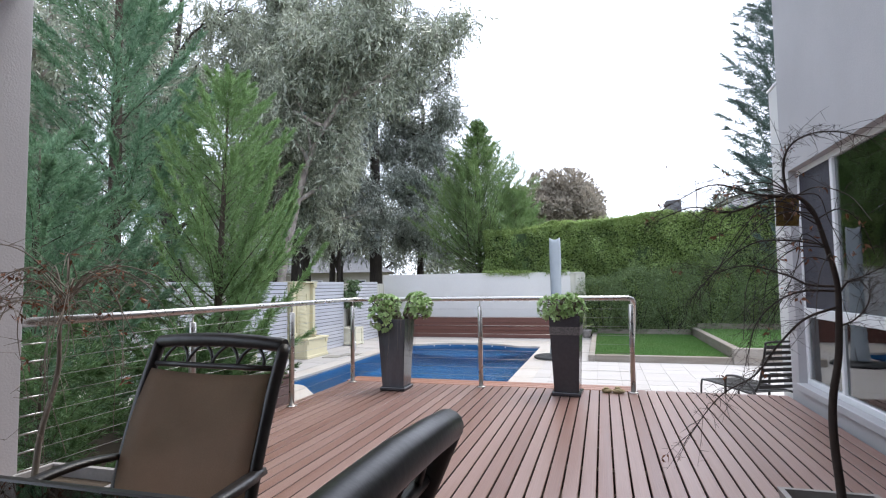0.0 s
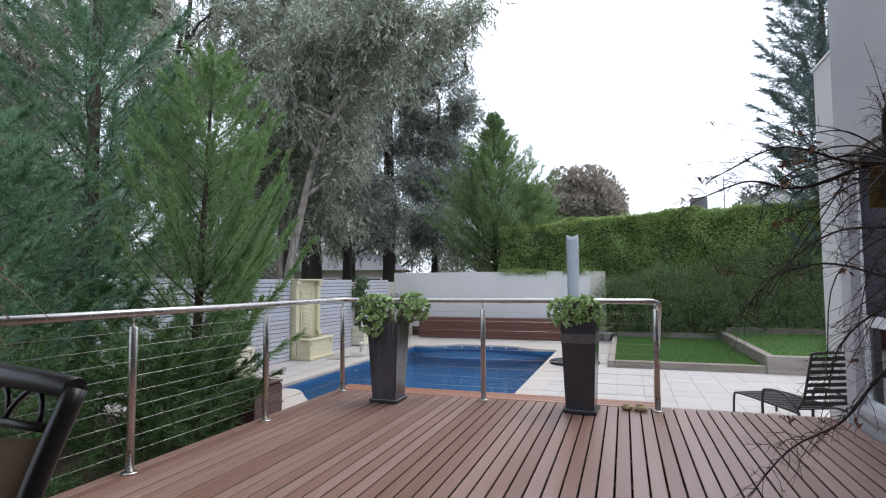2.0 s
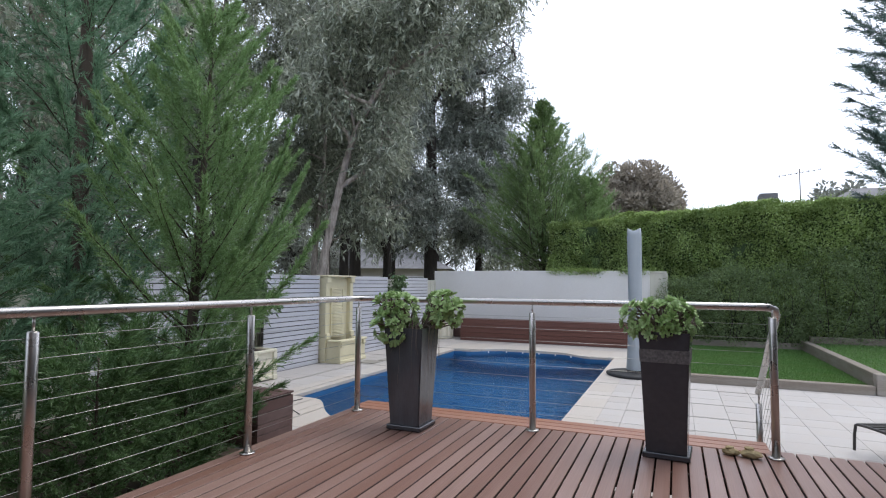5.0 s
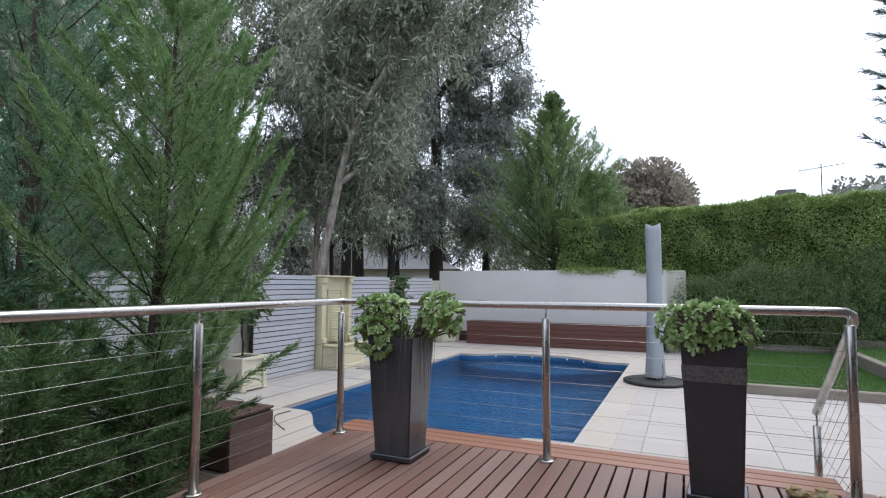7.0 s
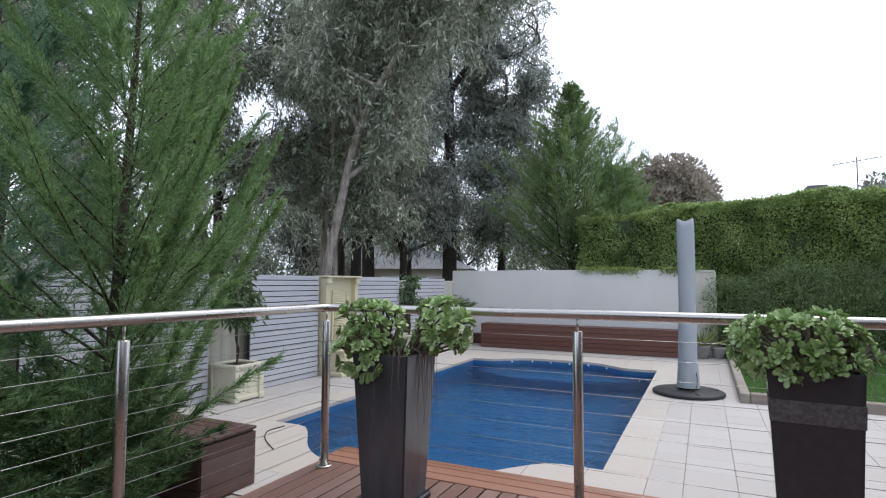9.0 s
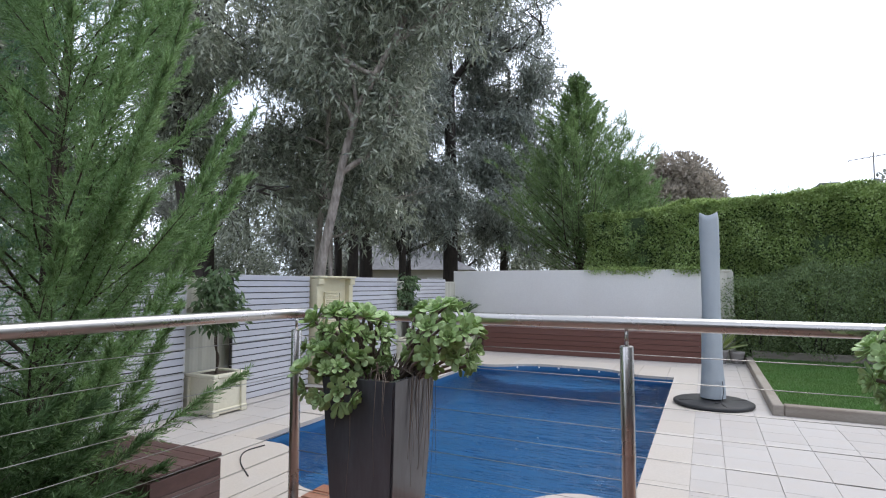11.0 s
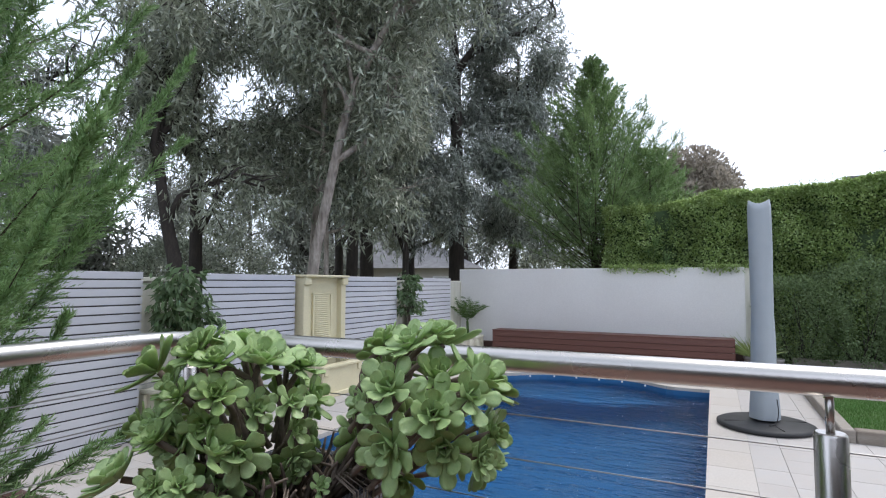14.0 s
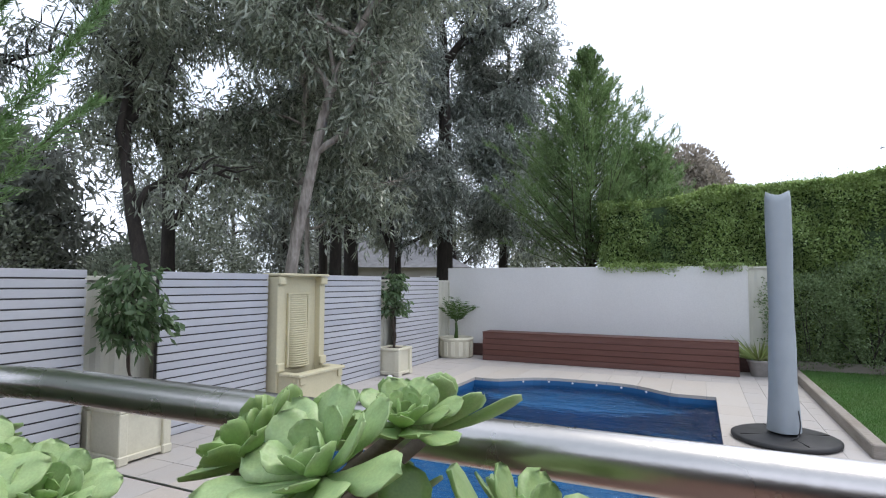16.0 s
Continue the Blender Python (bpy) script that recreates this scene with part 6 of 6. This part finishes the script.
def fronds(name, x, y, z, n, ln, el, seed, leaf, label, pin=22, pl=0.16, stem_h=0.0, category="potted palm"):
    g = np.random.default_rng(seed)
    th = tagged(empty(name, x, y, z), label, category)
    bm = bmesh.new()
    if stem_h:
        tube(bm, [(0, 0, -0.04), (0.01, 0, stem_h * 0.5), (0, 0, stem_h)], [0.06, 0.035, 0.03], 8)
    P, D = [], []
    for k in range(n):
        a = k * 2.4
        d = Vector((math.cos(a), math.sin(a), el * g.uniform(0.6, 1.5)))
        pts, _ = limb_path((0, 0, stem_h), d, ln * g.uniform(0.8, 1.1), 7, 0.03, -0.085, g)
        tube(bm, pts, [0.006 * (1 - 0.8 * q / 7) for q in range(8)], 4, cap=False)
        for q in range(pin):
            u = 0.15 + 0.85 * q / pin
            kk = min(6.999, u * 7)
            j = int(kk)
            p = pts[j].lerp(pts[j + 1], kk - j)
            t = (pts[j + 1] - pts[j]).normalized()
            s = t.cross(UP).normalized()
            for sg in (-1, 1):
                P.append(tuple(p))
                D.append(tuple(t * 0.55 + s * sg * 0.8 + Vector((0, 0, -0.25))))
    part("stalks", bm, leaf, th)
    leaves("fronds", P, D, pl, pl * 0.06, leaf, th, seed, vary=0.2)
    return th


fronds("potted_palm", -3.98, 11.06, GZ + 0.43, 12, 0.62, 1.9, 311, M_PALM, "small feathery palm in the round cream pot", stem_h=0.35)
g_ = np.random.default_rng(312)
P, D = [], []
for k in range(60):
    a, e = g_.uniform(0, 6.3), g_.uniform(0.25, 1.4)
    P.append((0.02 * math.cos(a), 0.02 * math.sin(a), 0))
    D.append((math.cos(a), math.sin(a), e))
yu = tagged(empty("spiky_yucca", 2.1, 11.1, GZ + 0.27), "spiky yellow-green yucca in the grey pot", "potted plant")
leaves("blades", P, D, 0.60, 0.020, M_YUCCA, yu, 313, vary=0.2)
bm = bmesh.new()
lathe(bm, [(0.0, -0.02), (0.04, -0.02), (0.035, 0.06), (0.0, 0.07)], 10)
part("stem", bm, M_STEM, yu)

# climbing vine on the fence near the pots and creeper hanging over the white wall
g_ = np.random.default_rng(330)
P, D = [], []
for c in g_.uniform(-0.6, 1.9, 26):
    n = 70
    P.append(np.stack([c + g_.normal(size=n) * 0.10, 11.49 + g_.normal(size=n) * 0.05, 1.58 - np.abs(g_.normal(size=n)) * 0.07], 1))
    D.append(g_.normal(size=(n, 3)) * 0.6 + np.array([0, -0.7, -0.3]))
tagged(leaves("hanging_creeper", np.concatenate(P), np.concatenate(D), 0.06, 0.016, M_HEDGE, None, 331), "green hedge leaves hanging over the top of the white wall", "creeper")

# ---- bare maples on the deck ----
bare_maple(0.70, -4.42, 0.33, [(0, 0, 0), (0.02, 0.01, 0.25), (0.09, 0.02, 0.5), (0.12, 0.0, 0.72), (0.16, 0.02, 0.86)], 0.44, 401, M_TWIGL, "small bare weeping maple with withered red leaves in a pot", 34, 70, 0.014, low=0.8)
bare_maple(3.93, -3.40, 0.17, [(-0.03, 0, 0), (-0.03, 0, 0.1), (-0.045, 0.0, 0.32), (-0.04, 0.0, 0.49), (-0.01, 0.0, 0.67), (0, 0, 0.84), (0, 0, 0.99), (-0.03, 0, 1.14), (-0.07, 0, 1.29), (-0.12, 0, 1.36), (-0.17, 0, 1.38)],
           0.50, 402, M_TWIG, "dark bare weeping maple with arching twigs by the house", 20, 46, 0.019, 3.3, 0.8, low=0.62, up=0.10,
           boughs=((0.007, (-0.17, 0, 1.38), (-0.24, 0.02, 1.37), (-0.34, 0.04, 1.33), (-0.43, 0.05, 1.32), (-0.55, 0.05, 1.35), (-0.70, 0.06, 1.30)),
                   (0.005, (-0.14, 0, 1.37), (-0.30, -0.05, 1.38), (-0.42, -0.08, 1.42), (-0.52, -0.1, 1.42), (-0.68, -0.1, 1.34)),
                   (0.006, (-0.17, 0, 1.38), (-0.18, 0, 1.49), (-0.16, 0.0, 1.58), (-0.09, 0.02, 1.64), (0.01, 0.02, 1.655), (0.16, 0.03, 1.62)),
                   (0.006, (-0.01, 0, 0.88), (-0.14, -0.03, 0.83), (-0.25, -0.05, 0.72), (-0.35, -0.06, 0.59), (-0.49, -0.05, 0.49), (-0.63, -0.05, 0.30)),
                   (0.006, (0, 0, 0.97), (-0.10, 0.03, 0.98), (-0.17, 0.05, 1.02), (-0.33, 0.08, 1.07), (-0.51, 0.08, 1.02)),
                   (0.005, (0, 0, 0.95), (-0.12, 0.04, 0.95), (-0.22, 0.06, 0.90), (-0.30, 0.08, 0.80), (-0.34, 0.08, 0.66)),
                   (0.004, (-0.03, 0, 1.15), (-0.16, 0.06, 1.18), (-0.30, 0.1, 1.17), (-0.44, 0.12, 1.06), (-0.56, 0.12, 0.92)),
                   (0.005, (0, 0, 0.93), (0.04, 0, 0.99), (0.10, 0.02, 1.01), (0.20, 0.03, 1.06)),
                   (0.004, (0, 0, 0.80), (0.05, -0.02, 0.83), (0.10, -0.03, 0.90), (0.11, -0.03, 1.0))))

orn = tagged(empty("hanging_ornament", 3.79, -3.28, 1.42), "small square amber glass ornament hanging in the bare maple", "ornament")
part("plate", box_bm(-0.055, 0.055, -0.004, 0.004, 0.0, 0.135, bevel=0.003, m=pose(0, 0, 0, 4, 0, 18)), mat("amber_glass", (0.34, 0.27, 0.12), 0.25, vary=0.5, scale=18, fine=60, bump=0.1, hue=(0.20, 0.11, 0.05), translucent=0.5), orn)
part("motif", box_bm(-0.022, 0.022, -0.007, -0.005, 0.025, 0.105, bevel=0.002, m=pose(0, 0, 0, 4, 0, 18)), mat("dark_amber_motif", (0.13, 0.07, 0.03), 0.4, vary=0.4, scale=30), orn)
part("cord", tube_bm([(0, 0, 0.13), (0.0, 0.0, 0.24)], 0.0015, 5), M_TWIG, orn)

# ---- lawn blades ----
g_ = np.random.default_rng(501)
for nm, n, (x0, x1, y0, y1, z), lb in (("lawn", 60000, (2.76, 5.43, 6.28, 11.44, LZ), "short bright green lawn inside timber edging"),
                                       ("lawn", 42000, (5.61, 10.5, 6.28, 11.44, LZ2), "raised bright green lawn behind a sleeper wall")):
    P = np.stack([g_.uniform(x0, x1, n), g_.uniform(y0, y1, n), np.full(n, z - 0.002)], 1)
    D = g_.normal(size=(n, 3)) * 0.35 + np.array([0, 0, 1.0])
    tagged(leaves(nm, P, D, 0.036, 0.0050, M_GRASS, None, 502, needle=True), lb, "lawn")

# ---- boards, slats and paving stones ----
_cache = {}


def piece(name, thing, material, key, make, x, y, z, rz=0.0):
    """An object of its own on shared mesh data."""
    if key not in _cache:
        _cache[key] = mesh_of(name, make(), material)
    ob = new(name, _cache[key])
    ob.parent = thing
    ob.matrix_parent_inverse = thing.matrix_basis.inverted()
    ob.matrix_basis = pose(x, y, z, 0, 0, rz)
    return ob


rnd = random.Random(600)
PITCH = 0.0967
for k in range(54):
    x = -0.0562 + PITCH * k
    if x > HX - 0.03:
        break
    joint = rnd.uniform(-8.6, -6.7)
    y1 = 0.10 if x < 3.2 else 0.205
    for a, b in ((-9.35, joint - 0.0015), (joint + 0.0015, y1)):
        ob = piece("deck_board", deck, M_DECK, ("board", 1), lambda: box_bm(-0.0428, 0.0428, -0.5, 0.5, -0.025, 0.0, bevel=0.0032), x, (a + b) / 2, rnd.uniform(-0.0012, 0.0008))
        ob.scale = (1, b - a, 1)
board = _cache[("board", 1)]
board.materials.append(M_DECKEDGE)                 # dark side faces paint the shade inside the gaps
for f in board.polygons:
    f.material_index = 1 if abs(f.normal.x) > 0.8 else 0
for k in range(3):
    ob = piece("border_board", deck, M_DECKX, ("border", 1), lambda: box_bm(-0.5, 0.5, -0.046, 0.046, -0.025, 0.0, bevel=0.003), 1.55, 0.155 + 0.102 * k, 0.0)
    ob.scale = (3.36, 1, 1)
# bench boards
for k in range(5):
    ob = piece("board", BENCH, M_CLAD, ("bench", 1), lambda: box_bm(-2.49, 2.49, -0.011, 0.011, -0.056, 0.056, bevel=0.003), -0.73, 10.802, GZ + 0.06 + 0.1195 * k)
    for x in (-3.215, 1.755):
        piece("end_board", BENCH, M_CLAD, ("bend", 1), lambda: box_bm(-0.011, 0.011, -0.25, 0.25, -0.056, 0.056, bevel=0.003), x, 11.065, GZ + 0.06 + 0.1195 * k)
for k in range(4):
    piece("top_board", BENCH, M_CLAD, ("btop", 1), lambda: box_bm(-2.50, 2.50, -0.062, 0.062, -0.012, 0.012, bevel=0.003), -0.73, 10.855 + 0.128 * k, 0.079)
# timber box boards
for k in range(4):
    piece("side_board", TBOX, M_BOX, ("tbs", 1), lambda: box_bm(-0.010, 0.010, -0.275, 0.275, -0.052, 0.052, bevel=0.003), -1.262, 0.415, GZ + 0.058 + 0.108 * k)
    piece("front_board", TBOX, M_BOX, ("tbf", 1), lambda: box_bm(-0.50, 0.50, -0.010, 0.010, -0.052, 0.052, bevel=0.003), -1.765, 0.143, GZ + 0.058 + 0.108 * k)
    piece("back_board", TBOX, M_BOX, ("tbf", 1), None, -1.765, 0.692, GZ + 0.058 + 0.108 * k)
for k in range(5):
    piece("lid_board", TBOX, M_BOX, ("tbl", 1), lambda: box_bm(-0.52, 0.52, -0.053, 0.053, -0.011, 0.011, bevel=0.003), -1.765, 0.198 + 0.110 * k, -0.062)
# fence slats
for f, y0, y1 in SLATS:
    for k in range(20):
        ob = piece("slat", f, M_SLAT, ("slat", 1), lambda: box_bm(-0.004, 0.012, -0.5, 0.5, -0.0375, 0.0375, bevel=0.002), -4.165, (y0 + y1) / 2, GZ + 0.048 + 0.0905 * k)
        ob.scale = (1, y1 - y0, 1)


# paving: coping round the pool, then square stones
def slab(poly, z0, z1, bevel=0.0):
    bm = bmesh.new()
    lo = [bm.verts.new((x, y, z0)) for x, y in poly]
    hi = [bm.verts.new((x, y, z1)) for x, y in poly]
    for k in range(len(poly)):
        bm.faces.new((lo[k], lo[(k + 1) % len(poly)], hi[(k + 1) % len(poly)], hi[k]))
    bm.faces.new(hi)
    return bm


T = 0.41
outl = pool_outline(0.0)
# coping strips along the long sides, stones round the bays
J = 0.0026


def cope(poly):
    part("coping_stone", slab(poly, GZ - 0.05, GZ), M_COPE, terrace)


for i in range(11):
    y, y2 = 2.345 + 0.576 * i, 2.345 + 0.576 * (i + 1)
    cope([(1.325, y + J), (1.715, y + J), (1.715, y2 - J), (1.325, y2 - J)])
    cope([(-2.93, y + J), (-2.56, y + J), (-2.56, y2 - J), (-2.93, y2 - J)])
for bay, sy, yb, ye in ((outl[1:26], -1, 2.34, 0.98), (outl[28:53], 1, 8.68, 10.05)):
    line = sorted([(-2.93, yb), (1.715, yb)] + bay)
    for x0 in np.arange(-2.93, 1.70, 0.5161):
        x1 = min(x0 + 0.5161, 1.715)
        xs = [x0 + J] + [a for a, b in line if x0 + J < a < x1 - J] + [x1 - J]
        inner = [(x, float(np.interp(x, [p[0] for p in line], [p[1] for p in line])) - sy * 0.002) for x in xs]
        cope([(x0 + J, ye), (x1 - J, ye)] + inner[::-1] if sy < 0 else inner + [(x1 - J, ye), (x0 + J, ye)])
rest = bmesh.new()
x_edges = [1.715, 2.0] + [2.0 + T * i for i in range(1, 15)]
x_left = [-2.93] + [-2.93 - 0.42 * i for i in range(1, 4)]
cells = []
ys = [0.24 + T * i for i in range(28)]
for xa, xb in list(zip(x_edges, x_edges[1:])) + [(b, a) for a, b in zip(x_left, x_left[1:])]:
    for ya in ys:
        yb = ya + T
        if xb > 8.0 or yb > 11.75 or ya < 0.2:
            continue
        if xa > 2.55 and ya > 6.0 and xa < 12:
            continue
        cells.append((xa, xb, ya, yb))
for xa in np.arange(-2.93, 1.70, 0.4222):
    for ya, yb in ((0.45, 0.98), (10.05, 10.46), (10.46, 10.87), (10.87, 11.28), (11.28, 11.6)):
        cells.append((xa, min(xa + 0.4222, 1.715), ya, yb))
for i, (xa, xb, ya, yb) in enumerate(sorted(cells, key=lambda c: (c[2], c[0]))):
    ob = piece("paving_stone", terrace, M_PAVE, "stone", lambda: box_bm(-0.5, 0.5, -0.5, 0.5, -0.05, 0.0), (xa + xb) / 2, (ya + yb) / 2, GZ + rnd.uniform(-0.0012, 0.0012)) if i < 300 else None
    if ob:
        ob.scale = (xb - xa - 2 * J, yb - ya - 2 * J, 1)
    else:
        box(rest, xa + J, xb - J, ya + J, yb - J, GZ - 0.05, GZ + rnd.uniform(-0.0012, 0.0012))
if len(rest.verts):
    ob = part("paving_stones", rest, M_PAVE, terrace)
    ob["kind"] = "stuff"
else:
    rest.free()
